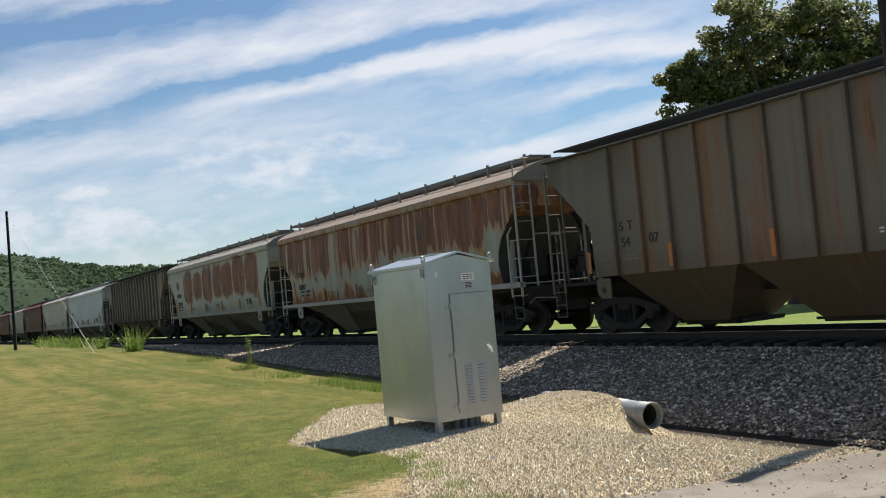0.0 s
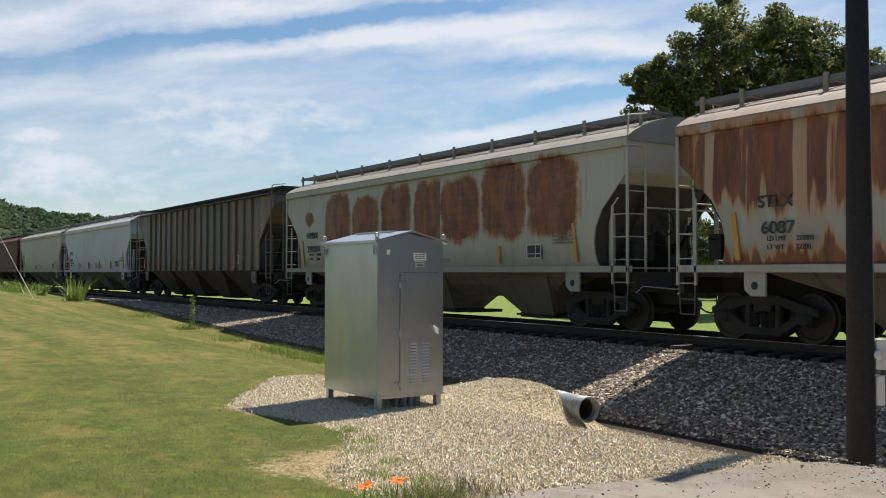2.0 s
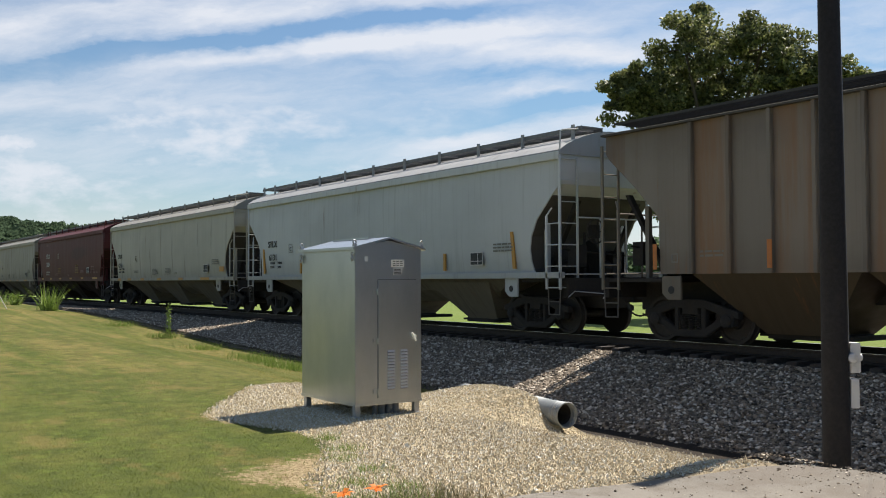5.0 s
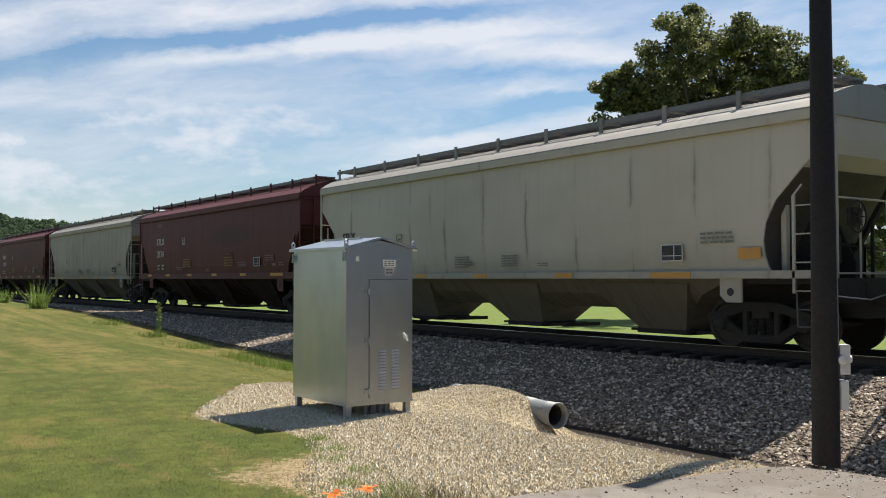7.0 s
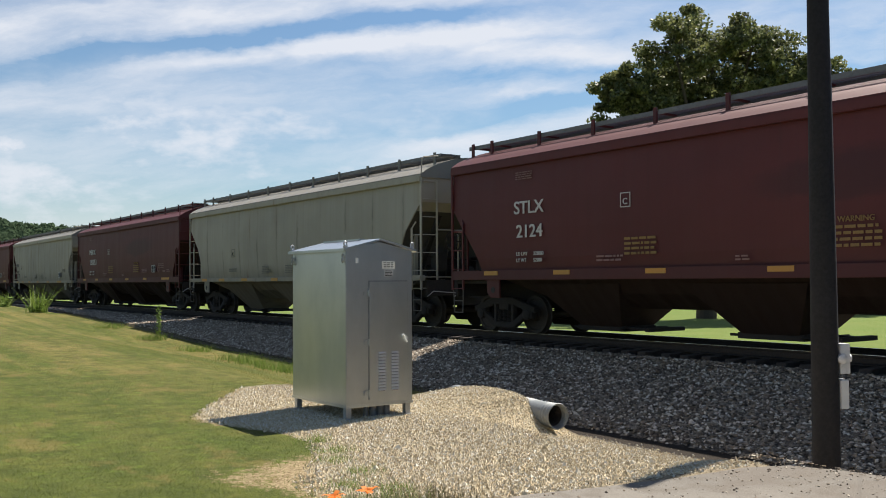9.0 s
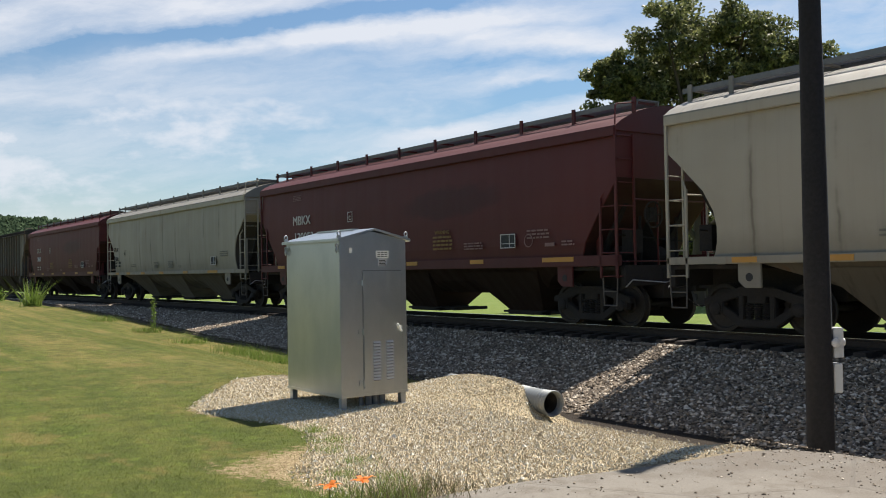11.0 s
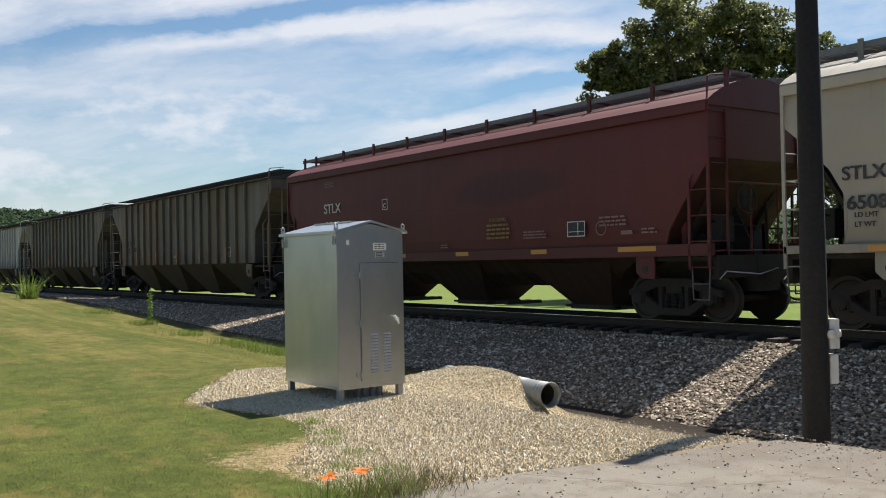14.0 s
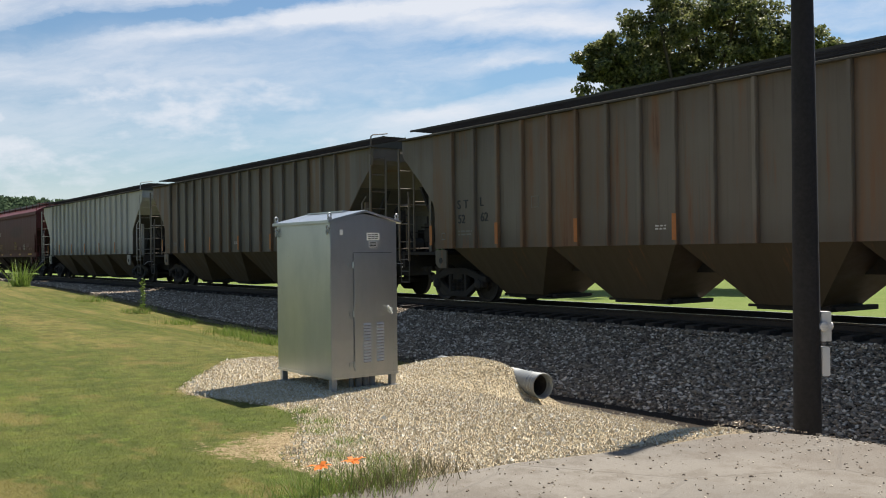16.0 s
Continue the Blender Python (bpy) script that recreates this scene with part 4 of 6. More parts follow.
def running_board(bm, hb, y0, y1, z, deep):
    a = hb + 0.08
    for y in (y0, (y0 + y1) / 2, y1):
        e = deep if y in (y0, y1) else 0.022
        box(bm, -a, a, y - 0.010, y + 0.010, z - e, z)
    x = -a
    while x < a:
        box(bm, x, x + 0.03, y0 + 0.011, y1 - 0.011, z - 0.03, z - 0.004)
        x += 0.085


def board_support(bm, y, z0, z1):
    box(bm, -0.045, 0.045, y - 0.02, y + 0.02, z0, z1)
    box(bm, -0.04, 0.04, y - 0.015, y + 0.6, z1 - 0.125, z1 - 0.09)


def hatch(bm, hb, top):
    box(bm, -hb + 0.5, hb - 0.5, -0.31, 0.31, 4.30, top)
    n = 9
    for i in range(n):
        x = -hb + 1.2 + (2 * hb - 2.4) * i / (n - 1)
        box(bm, x - 0.05, x + 0.05, -0.33, 0.33, 4.32, top + 0.025)


def ladder_side(bm, s, side, hb, kind):
    """Stiles and rungs on the side, by the corner."""
    y, x1, x0 = side * 1.62, s * hb, s * (hb - 0.45)
    top = 2.70
    box(bm, x1 - 0.03, x1 + 0.03, y - 0.02, y + 0.02, 1.04, 4.06)
    box(bm, x0 - 0.025, x0 + 0.025, y - 0.02, y + 0.02, 1.04, top)
    for k in range(4):
        rod(bm, (x0, y, 1.08 + 0.48 * k), (x1, y, 1.08 + 0.48 * k), 0.014, 6)
    rod(bm, (x0, y, top), (x0 + s * 0.12, side * 1.56, top + 0.18), 0.02, 6)


def stirrup(bm, s, side, hb):
    """The bent step that hangs under the ladder."""
    y, x1, x0 = side * 1.60, s * (hb - 0.05), s * (hb - 0.40)
    for x in (x0, x1):
        rod(bm, (x - s * 0.02 if x == x0 else x + s * 0.04, y, 1.05), (x, y, 0.47), 0.015, 6)
    for z in (0.48, 0.77):
        rod(bm, (x0, y, z), (x1, y, z), 0.015, 6)


def ladder_end(bm, s, side, hb):
    x = s * (hb + 0.03)
    y0, y1 = side * 1.58, side * 1.12
    box(bm, x - 0.02, x + 0.02, y1 - 0.022, y1 + 0.022, 1.3, 4.0)
    for k in range(7):
        z = 1.08 + 0.48 * k
        rod(bm, (x, y0, z), (x, y1, z), 0.013, 6)


def roof_grab(bm, s, side, hb):
    """Hand hold over the ladder's head, bent in towards the walkway."""
    x = s * (hb - 0.01)
    pts = [(x, side * 1.60, 4.02), (x, side * 1.57, 4.58), (x, side * 1.50, 4.62), (x, side * 1.02, 4.68)]
    for a, c in zip(pts, pts[1:]):
        rod(bm, a, c, 0.018, 6)


def slope_brace(bm, s, hb):
    """Struts that carry the sloping end plate, and the upright centre plate under it."""
    for y in (-0.95, 0.95):
        loft(bm, [rect(s * (hb - 1.22) - 0.05, s * (hb - 1.22) + 0.05, y - 0.07, y + 0.07, 1.27), rect(s * (hb - 0.12) - 0.05, s * (hb - 0.12) + 0.05, y - 0.07, y + 0.07, 3.05)])
    prism(bm, [(s * (hb - 1.15), 1.28), (s * (hb - 0.30), 1.28), (s * (hb - 0.30), 1.60), (s * (hb - 0.62), 2.25), (s * (hb - 1.0), 2.1)], -0.03, 0.03)
    for y in (-0.55, 0.6):
        rod(bm, (s * (hb - 0.35), y, 1.28), (s * (hb - 0.35), y, 2.35), 0.035, 8)
    box(bm, min(s * (hb - 0.5), s * (hb - 0.2)), max(s * (hb - 0.5), s * (hb - 0.2)), -0.95, -0.62, 1.55, 2.05)
    rod(bm, (s * (hb - 0.4), -1.2, 1.95), (s * (hb - 0.4), 1.2, 1.8), 0.02, 6)


def cut_lever(bm, s, hb):
    """Uncoupling rod across the end sill."""
    pts = [(s * (hb + 0.12), -1.50, 0.86), (s * (hb + 0.12), -1.30, 1.0), (s * (hb + 0.16), -0.35, 0.93), (s * (hb + 0.34), -0.05, 1.04)]
    for a, c in zip(pts, pts[1:]):
        rod(bm, a, c, 0.013, 6)


def end_rail(bm, s, hb):
    x = s * (hb + 0.03)
    rod(bm, (x, -1.12, 2.66), (x, 1.12, 2.66), 0.02, 6)
    rod(bm, (x, -1.5, 1.38), (x, 1.5, 1.38), 0.018, 6)
    for y in (-0.42, 0.42):
        rod(bm, (x, y, 1.3), (x, y, 2.66), 0.022, 6)
    for y in (-1.2, 1.2):
        box(bm, s * (hb - 0.9) - 0.05, s * (hb - 0.9) + 0.05, y - 0.05, y + 0.05, 1.25, 2.75)


def platform(bm, s, hb):
    a, c = sorted((s * (hb - 1.5), s * (hb + 0.05)))
    box(bm, a, c, -1.48, 1.48, 1.20, 1.28)
    a, c = sorted((s * (hb - 0.03), s * (hb + 0.09)))
    box(bm, a, c, -1.48, 1.48, 0.88, 1.30)
    a, c = sorted((s * (hb - 2.9), s * (hb + 0.10)))
    box(bm, a, c, -0.36, 0.36, 0.60, 1.22)


def coupler(bm, s, hb, L):
    a, c = sorted((s * hb, s * (L / 2 - 0.10)))
    box(bm, a, c, -0.10, 0.10, 0.80, 0.97)
    e = s * L / 2
    box(bm, min(e, e - s * 0.2), max(e, e - s * 0.2), -0.17, 0.15, 0.74, 1.02)
    for k in range(6):
        t0, t1 = k / 6, (k + 1) / 6
        p = [(s * (hb + t * (L / 2 - hb)), 0.32, 0.72 - 0.30 * math.sin(math.pi * t * 0.7)) for t in (t0, t1)]
        rod(bm, p[0], p[1], 0.025, 6)


def brake_wheel(bm, s, hb):
    x = s * (hb + 0.10)
    ring_bar(bm, (x, -0.62, 2.35), (1, 0, 0), 0.27, 0.018, 24, 6)
    for k in range(5):
        a = 2 * math.pi * k / 5
        rod(bm, (x, -0.62, 2.35), (x, -0.62 + 0.27 * math.cos(a), 2.35 + 0.27 * math.sin(a)), 0.012, 5)
    box(bm, min(x, x - s * 0.12), max(x, x - s * 0.12), -0.74, -0.50, 2.2, 2.5)


def reservoir(bm, s, hb):
    x = s * (hb - 0.95)
    rod(bm, (x, -0.75, 1.52), (x, 0.75, 1.52), 0.20, 16)
    for y in (-0.5, 0.5):
        box(bm, x - 0.22, x + 0.22, y - 0.03, y + 0.03, 1.27, 1.46)
    box(bm, x - 0.30, x + 0.10, 0.85, 1.25, 1.28, 1.95)


def pad(bm, y):
    s = -1 if y < 0 else 1
    a, c = sorted((y, y + s * 0.05))
    prism(bm, [(-0.24, 1.32), (-0.24, 0.98), (-0.10, 0.86), (0.24, 0.86), (0.24, 1.32)], a, c)


def pad_hole(bm, y):
    s = -1 if y < 0 else 1
    lathe(bm, [(y + s * 0.048, 0.075), (y + s * 0.056, 0.075), (y + s * 0.056, 0.01)], 16)


def hopper(bm, top, low, z1, z0, wy1, wy0):
    loft(bm, [rect(-low, low, -wy0, wy0, z0), rect(-top, top, -wy1, wy1, z1)])


def gate(bm, low, z0, reach=0.34):
    box(bm, -low - 0.10, low + 0.10, -0.50, 0.50, z0 - 0.10, z0 + 0.02)
    for y in (-0.48, 0.40):
        box(bm, -low - 0.30, low + reach, y, y + 0.08, z0 - 0.06, z0 - 0.01)
    box(bm, low + reach - 0.12, low + reach + 0.02, -0.56, 0.56, z0 - 0.075, z0 + 0.01)
    rod(bm, (low + 0.2, -0.75, z0 - 0.03), (low + 0.2, 0.75, z0 - 0.03), 0.03, 6)


def belly(bm, hb):
    loft(bm, [rect(-5.2, 5.2, -0.50, 0.50, 0.66), rect(-5.9, 5.9, -1.06, 1.06, 0.98), rect(-hb + 1.75, hb - 1.75, -1.47, 1.47, 1.34)])


def post(bm):
    prism_pts = [(-0.045, 1.36), (0.045, 1.36), (0.045, 4.26), (-0.045, 4.26)]
    prism(bm, prism_pts, -1.60, -1.505)


def post_far(bm):
    prism(bm, [(-0.07, 1.36), (0.07, 1.36), (0.07, 4.06), (-0.07, 4.06)], 1.505, 1.60)


def letters(txt, size):
    """A word as a thin mesh that faces -y, its lower left corner at the origin."""
    key = ("text", txt, size, "letters")
    if key not in CACHE:
        cu = bpy.data.curves.new("letters", "FONT")
        cu.body, cu.size, cu.extrude, cu.offset = txt, size * 1.38, 0.003, 0.0
        ob = new("letters", cu)
        me = bpy.data.meshes.new_from_object(ob)
        bpy.data.objects.remove(ob)
        me.transform(Matrix.Rotation(radians(90), 4, "X"))
        bm = B()
        for i, (dx, dz) in enumerate(((-1, -1), (1, -1), (0, 0), (-1, 1), (1, 1))):
            me.transform(Matrix.Translation((dx * 0.026 * size, -0.0012 * i, dz * 0.010 * size)))
            bm.from_mesh(me)
            me.transform(Matrix.Translation((-dx * 0.026 * size, 0.0012 * i, -dz * 0.010 * size)))
        bm.to_mesh(me)
        bm.free()
        CACHE[key] = me
    return CACHE[key]


def write(car, txt, x, y, z, size, ink, stretch=1.0, name="lettering", label=""):
    ob = part(name, letters(txt, size), M[ink], car, label)
    ob.matrix_basis = pose(x, y, z) @ Matrix.Diagonal((stretch, 1, 1, 1))
    return tagged(ob, kind="stuff")


def bars(bm, x, z, w, h, rows, y, seed):
    """Lines of small print as plain bars."""
    rd = random.Random(seed)
    step = h / rows
    for r in range(rows):
        u = x
        while u < x + w - 0.03:
            l = min(rd.uniform(0.05, 0.22), x + w - u)
            box(bm, u, u + l, y - 0.003, y + 0.003, z + h - (r + 1) * step + step * 0.25, z + h - (r + 1) * step + step * 0.75)
            u += l + 0.035


def frame_mark(bm, x, z, w, h, y, t=0.025):
    for a in ((x, x + w, z, z + t), (x, x + w, z + h - t, z + h), (x, x + t, z + t, z + h - t), (x + w - t, x + w, z + t, z + h - t)):
        box(bm, a[0], a[1], y - 0.003, y + 0.003, a[2], a[3])


LENGTHS = {"round": 18.93, "plain": 18.56, "ribbed": 20.0}


def hopper_car(spec, x):
    kind, paint, under, ink, mark, number, label = spec
    L = LENGTHS[kind]
    hb = L / 2 - 0.73
    P, U = M[paint], M[under]
    car = thing("hopper_car", pose(x, 0, RAIL), label, "railway car", "cars of the passing train")
    K = (kind,)
    iron = M["ladder_pale"] if paint == "rusted" else P
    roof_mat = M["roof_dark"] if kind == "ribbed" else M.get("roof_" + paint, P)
    part("body", shared(K + ("body",), lambda bm: body_mesh(bm, kind, hb), 0.0), P, car)
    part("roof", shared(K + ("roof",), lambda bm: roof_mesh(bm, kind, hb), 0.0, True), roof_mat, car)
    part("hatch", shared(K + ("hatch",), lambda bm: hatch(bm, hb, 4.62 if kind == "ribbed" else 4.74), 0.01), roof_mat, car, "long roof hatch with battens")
    for s in (-1, 1):
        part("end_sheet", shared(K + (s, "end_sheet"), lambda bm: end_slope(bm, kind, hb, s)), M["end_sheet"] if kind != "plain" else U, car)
        part("end_platform", shared(K + (s, "end_platform"), lambda bm: platform(bm, s, hb), 0.006), M["truck"], car)
        part("coupler", shared(K + (s, "coupler"), lambda bm: coupler(bm, s, hb, L), 0.015), M["truck"], car)
        part("handrail", shared(K + (s, "handrail"), lambda bm: end_rail(bm, s, hb)), iron, car)
        part("brake_gear", shared(K + (s, "brake_gear"), lambda bm: reservoir(bm, s, hb), 0.008), M["truck"], car, "air reservoir and brake gear")
        for side in (-1, 1):
            part("ladder", shared(K + (s, side, "ladder"), lambda bm: ladder_side(bm, s, side, hb, kind)), iron, car)
            part("end_ladder", shared(K + (s, side, "end_ladder"), lambda bm: ladder_end(bm, s, side, hb)), iron, car)
            part("stirrup", shared(K + (s, side, "stirrup"), lambda bm: stirrup(bm, s, side, hb)), M["ladder_dark"], car, "hanging steel step")
            if s > 0:
                part("grab_rail", shared(K + (side, "grab_rail"), lambda bm: roof_grab(bm, s, side, hb)), iron, car)
            p = part("bolster_plate", shared((side, "bolster_plate"), lambda bm: pad(bm, side * 1.53), 0.01), iron, car)
            p.matrix_basis = pose(s * (7.45 if kind == "ribbed" else 6.95), 0, 0)
            # Black disc laid on the solid plate gives the hole's shade.
            part("jacking_hole", shared((side, "jacking_hole"), lambda bm: pad_hole(bm, side * 1.53)), M["black"], p).matrix_basis = pose(0, 0, 1.05)
        part("slope_brace", shared(K + (s, "slope_brace"), lambda bm: slope_brace(bm, s, hb), 0.006), M["truck"], car, "grimy struts under the end slope")
        part("cut_lever", shared(K + (s, "cut_lever"), lambda bm: cut_lever(bm, s, hb)), M["galv"], car)
    part("brake_wheel", shared(K + ("brake_wheel",), lambda bm: brake_wheel(bm, 1, hb)), M["truck"], car)
    bz = 4.60 if kind == "ribbed" else 4.74
    for y0, y1 in ((-1.18, -0.45), (0.45, 1.18)) if kind == "ribbed" else ((-1.00, -0.36), (0.36, 1.00)):
        part("running_board", shared(K + (y0, "running_board"), lambda bm: running_board(bm, hb, y0, y1, bz, 0.05 if kind == "ribbed" else 0.10)), M["roof_dark"] if kind == "ribbed" else M["grating"], car, "steel grating walkway")
    for px in [-hb + 0.12] + [-0.45 + 1.8 * k for k in range(-4, 6)] if kind != "ribbed" else []:
        q = part("board_support", shared(K + ("board_support",), lambda bm: board_support(bm, -1.03, 4.42, 4.79)), roof_mat, car)
        q.matrix_basis = pose(px, 0, 0)
    for t in (-1, 1):
        truck(car, t * (7.45 if kind == "ribbed" else 7.2))
    if kind == "ribbed":
        for k in range(-9, 9):
            px = 0.10 + 0.882 * k
            if abs(px) > hb - 1.45:
                continue
            part("side_post", shared(("side_post",), post, 0.012), P, car).matrix_basis = pose(px, 0, 0)
            part("side_post", shared(("far", "side_post"), post_far), P, car).matrix_basis = pose(px, 0, 0)
        for k in (-5.30, -1.72, 1.86, 5.44):
            h = part("hopper", shared(("r", "hopper"), lambda bm: hopper(bm, 1.77, 0.66, 1.40, 0.24, 1.495, 0.66)), U, car)
            h.matrix_basis = pose(k, 0, 0)
            part("outlet_gate", shared(("r", "outlet_gate"), lambda bm: gate(bm, 0.66, 0.24), 0.006), M["truck"], h)
        part("centre_sill", shared(K + ("centre_sill",), lambda bm: box(bm, -hb + 1, hb - 1, -0.2, 0.2, 0.80, 1.30)), M["truck"], car)
    else:
        for side in (-1, 1):
            a, c = sorted((side * 1.50, side * 1.64))
            u, v = sorted((side * 1.57, side * 1.665))
            part("top_chord", shared(K + (side, "top_chord"), lambda bm: box(bm, -hb - 0.02, hb + 0.02, u, v, 3.95, 4.125), 0.012), P, car)
            part("side_sill", shared(K + (side, "side_sill"), lambda bm: box(bm, -hb - 0.03, hb + 0.03, a, c, 1.29, 1.52 if kind == "plain" else 1.43), 0.012), iron, car)
        part("belly", shared(K + ("belly",), lambda bm: belly(bm, hb)), U, car)
        for k in (-4.4, 0.0, 4.4):
            h = part("hopper", shared(("s", "hopper"), lambda bm: hopper(bm, 1.38, 0.62, 1.20, 0.24, 1.36, 0.50)), U, car)
            h.matrix_basis = pose(k, 0, 0)
            part("outlet_gate", shared(("s", "outlet_gate"), lambda bm: gate(bm, 0.62, 0.24, 0.85), 0.006), M["truck"], h)
    mark_car(car, spec, hb)
    return car


INK_X = {"292891": -7.04, "6131": -6.96, "6087": -6.85, "6508": -7.69}       # where the reporting marks begin


def mark_car(car, spec, hb):
    kind, paint, under, ink, mark, number, label = spec
    if kind == "ribbed":
        y = -1.506
        for px in (-7.838, -5.192, -2.546, 0.10, 2.746, 5.392):
            part("reflector", shared(("post", "reflector"), lambda bm: box(bm, -0.05, 0.05, -1.612, -1.602, 1.45, 1.95)), M["reflector_worn"], car, "orange reflective strip").matrix_basis = pose(px, 0, 0)
        if mark:
            for i, ch in enumerate(mark[:2]):
                write(car, ch, -6.82 + 0.26 * i, y, 2.34, 0.22, ink)
            for i, ch in enumerate(mark[2:]):
                write(car, ch, -5.92 + 0.3 * i, y, 2.37, 0.22, ink)
            write(car, number[:2], -6.80, y, 1.98, 0.22, ink)
            write(car, number[2:], -5.90, y, 2.0, 0.22, ink)
        bm = B()
        frame_mark(bm, -7.5, 1.58, 0.16, 0.18, y)
        frame_mark(bm, -4.05, 2.25, 0.24, 0.26, y, 0.015)
        bars(bm, -6.8, 1.66, 0.55, 0.16, 2, y, 21)
        tagged(part("stencil", bm, M[ink.replace("ink", "faint")], car), kind="stuff")
        bm = B()
        frame_mark(bm, 5.20, 1.62, 0.46, 0.36, y, 0.024)
        box(bm, 5.24, 5.62, y - 0.003, y + 0.003, 1.78, 1.80)
        box(bm, 5.45, 5.47, y - 0.003, y + 0.003, 1.64, 1.77)
        part("data_panel", bm, M["ink_white"], car)
        bm = B()
        bars(bm, -0.45, 1.64, 0.27, 0.12, 2, y, 4)
        tagged(part("stencil", bm, M["ink_white"], car), kind="stuff")
        return
    y = -1.612
    wide = paint == "red"
    if mark:
        if wide:
            write(car, mark, -6.10, y, 2.82, 0.30, ink, 1.12)
            write(car, number, -6.02, y, 2.27, 0.30, ink, 1.12)
        else:
            x0 = INK_X.get(number, -7.35)
            write(car, mark, x0, y, 2.45, 0.225, ink, 1.05)
            write(car, number, x0 + 0.07, y, 1.98, 0.225, ink, 1.12)
    bm = B()
    x0 = -6.0 if wide else INK_X.get(number, -7.35) + 0.22
    if number:
        for i, txt in enumerate(("LT WT", "LD LMT")):
            write(car, txt, x0 - 0.02, y, 1.70 + 0.15 * i, 0.085, ink)
        for i, txt in enumerate(("52200", "223800")):
            write(car, txt, x0 + 0.58, y, 1.70 + 0.15 * i, 0.085, ink)
    bars(bm, x0 + 2.6, 1.65, 0.75, 0.16, 2, y, 2)
    bars(bm, x0 + 6.1, 1.60, 0.3, 0.12, 2, y, 3)
    if wide:
        bars(bm, -6.03, 3.60, 0.58, 0.2, 4, y, 7)
        bars(bm, 3.35, 1.74, 0.75, 0.2, 3, y, 9)
    if not wide:
        for k, (bx, w, h, r) in enumerate(((1.7, 0.35, 0.10, 2), (0.4, 0.6, 0.30, 5), (-1.5, 0.6, 0.30, 5))):
            bars(bm, bx, 1.56, w, h, r, y, 40 + k)
    tagged(part("stencil", bm, M[ink.replace("ink", "faint")], car), kind="stuff")
    bm = B()
    cx, cz = (-2.45 if number == "130053" else -2.7, 2.75) if wide else (INK_X.get(number, -6.0) + 1.72, 2.22)
    frame_mark(bm, cx, cz, 0.28, 0.30, y, 0.018)
    write(car, "C", cx + 0.07, y, cz + 0.06, 0.13, ink if wide else "ink_black")
    part("stencil_frame", bm, M[ink if wide else "faint_black"], car)
    bm = B()
    px = 4.80 if wide else 5.35
    pz = 1.75 if wide else 1.62
    frame_mark(bm, px, pz, 0.54, 0.33, y - 0.006, 0.02)
    box(bm, px + 0.32, px + 0.335, y - 0.009, y - 0.003, pz + 0.03, pz + 0.30)
    box(bm, px + 0.04, px + 0.50, y - 0.009, y - 0.003, pz + 0.10, pz + 0.115)
    panel = part("data_panel", bm, M["ink_white"], car, "framed white outline data panel")
    if number or not wide:
        bm = B()
        box(bm, px + 0.022, px + 0.518, y - 0.002, y + 0.002, pz + 0.022, pz + 0.308)
        part("panel_ground", bm, M["ink_black"], panel)
    bm = B()
    bars(bm, px + 0.95, 1.92, 0.75, 0.24, 3, y, 11)
    tagged(part("stencil", bm, M[ink.replace("ink", "faint")], car), kind="stuff")
    if wide:
        bm = B()
        for k, x in ((5, cx + 0.1), (6, 2.0)):
            bars(bm, x, 1.76, 0.85, 0.40, 4, y, k)
        tagged(part("warning_print", bm, M["ink_yellow"], car, "faded yellow warning print"), kind="stuff")
        bm = B()
        ring_bar(bm, (5.80, y, 1.90), (0, 1, 0), 0.14, 0.012, 24, 4)
        box(bm, 6.36, 6.67, y - 0.003, y + 0.003, 1.75, 1.83)
        bars(bm, 6.9, 1.74, 0.4, 0.14, 2, y, 33)
        tagged(part("stencil", bm, M["faint_white"], car), kind="stuff")
        write(car, "WARNING", 2.1, y, 2.19, 0.095, "ink_yellow")
    if paint in ("rusted", "rusty_white", "white"):
        for px in (-7.30, 7.0):
            part("reflector", shared(("tall", "reflector"), lambda bm: prism(bm, [(-0.05, 1.52), (0.05, 1.52), (-0.05, 2.40), (-0.15, 2.40)], -1.612, -1.57)), M["reflector"], car, "faded orange reflective strip").matrix_basis = pose(px + (0.1 if px > 0 else 0), 0, 0)
        for px in (-4.34, -1.5, 1.4, 4.2):
            part("reflector", shared(("upright", "reflector"), lambda bm: box(bm, -0.045, 0.045, -1.612, -1.57, 1.50, 1.95)), M["reflector"], car, "faded orange reflective strip").matrix_basis = pose(px, 0, 0)
        return
    spots = (-7.0, -5.2, -3.0, -0.4, 2.6, 5.6) if not wide else (-6.95, -4.45, -1.75, 1.05, 3.9, 6.8)
    for i, px in enumerate(spots):
        w = 0.26 if i < len(spots) - 1 else 0.5
        z0 = 1.31 if not wide else 1.40
        part("reflector", shared((w, z0, "reflector"), lambda bm: box(bm, -w, w, -1.652, -1.638, z0, z0 + 0.10)), M["reflector"], car, "amber reflective strip").matrix_basis = pose(px, 0, 0)
    if paint == "cream_new":
        bm = B()
        box(bm, 7.15, 7.62, y - 0.002, y + 0.002, 1.64, 1.84)
        part("patch", bm, M["reflector"], car, "worn orange paint patch")


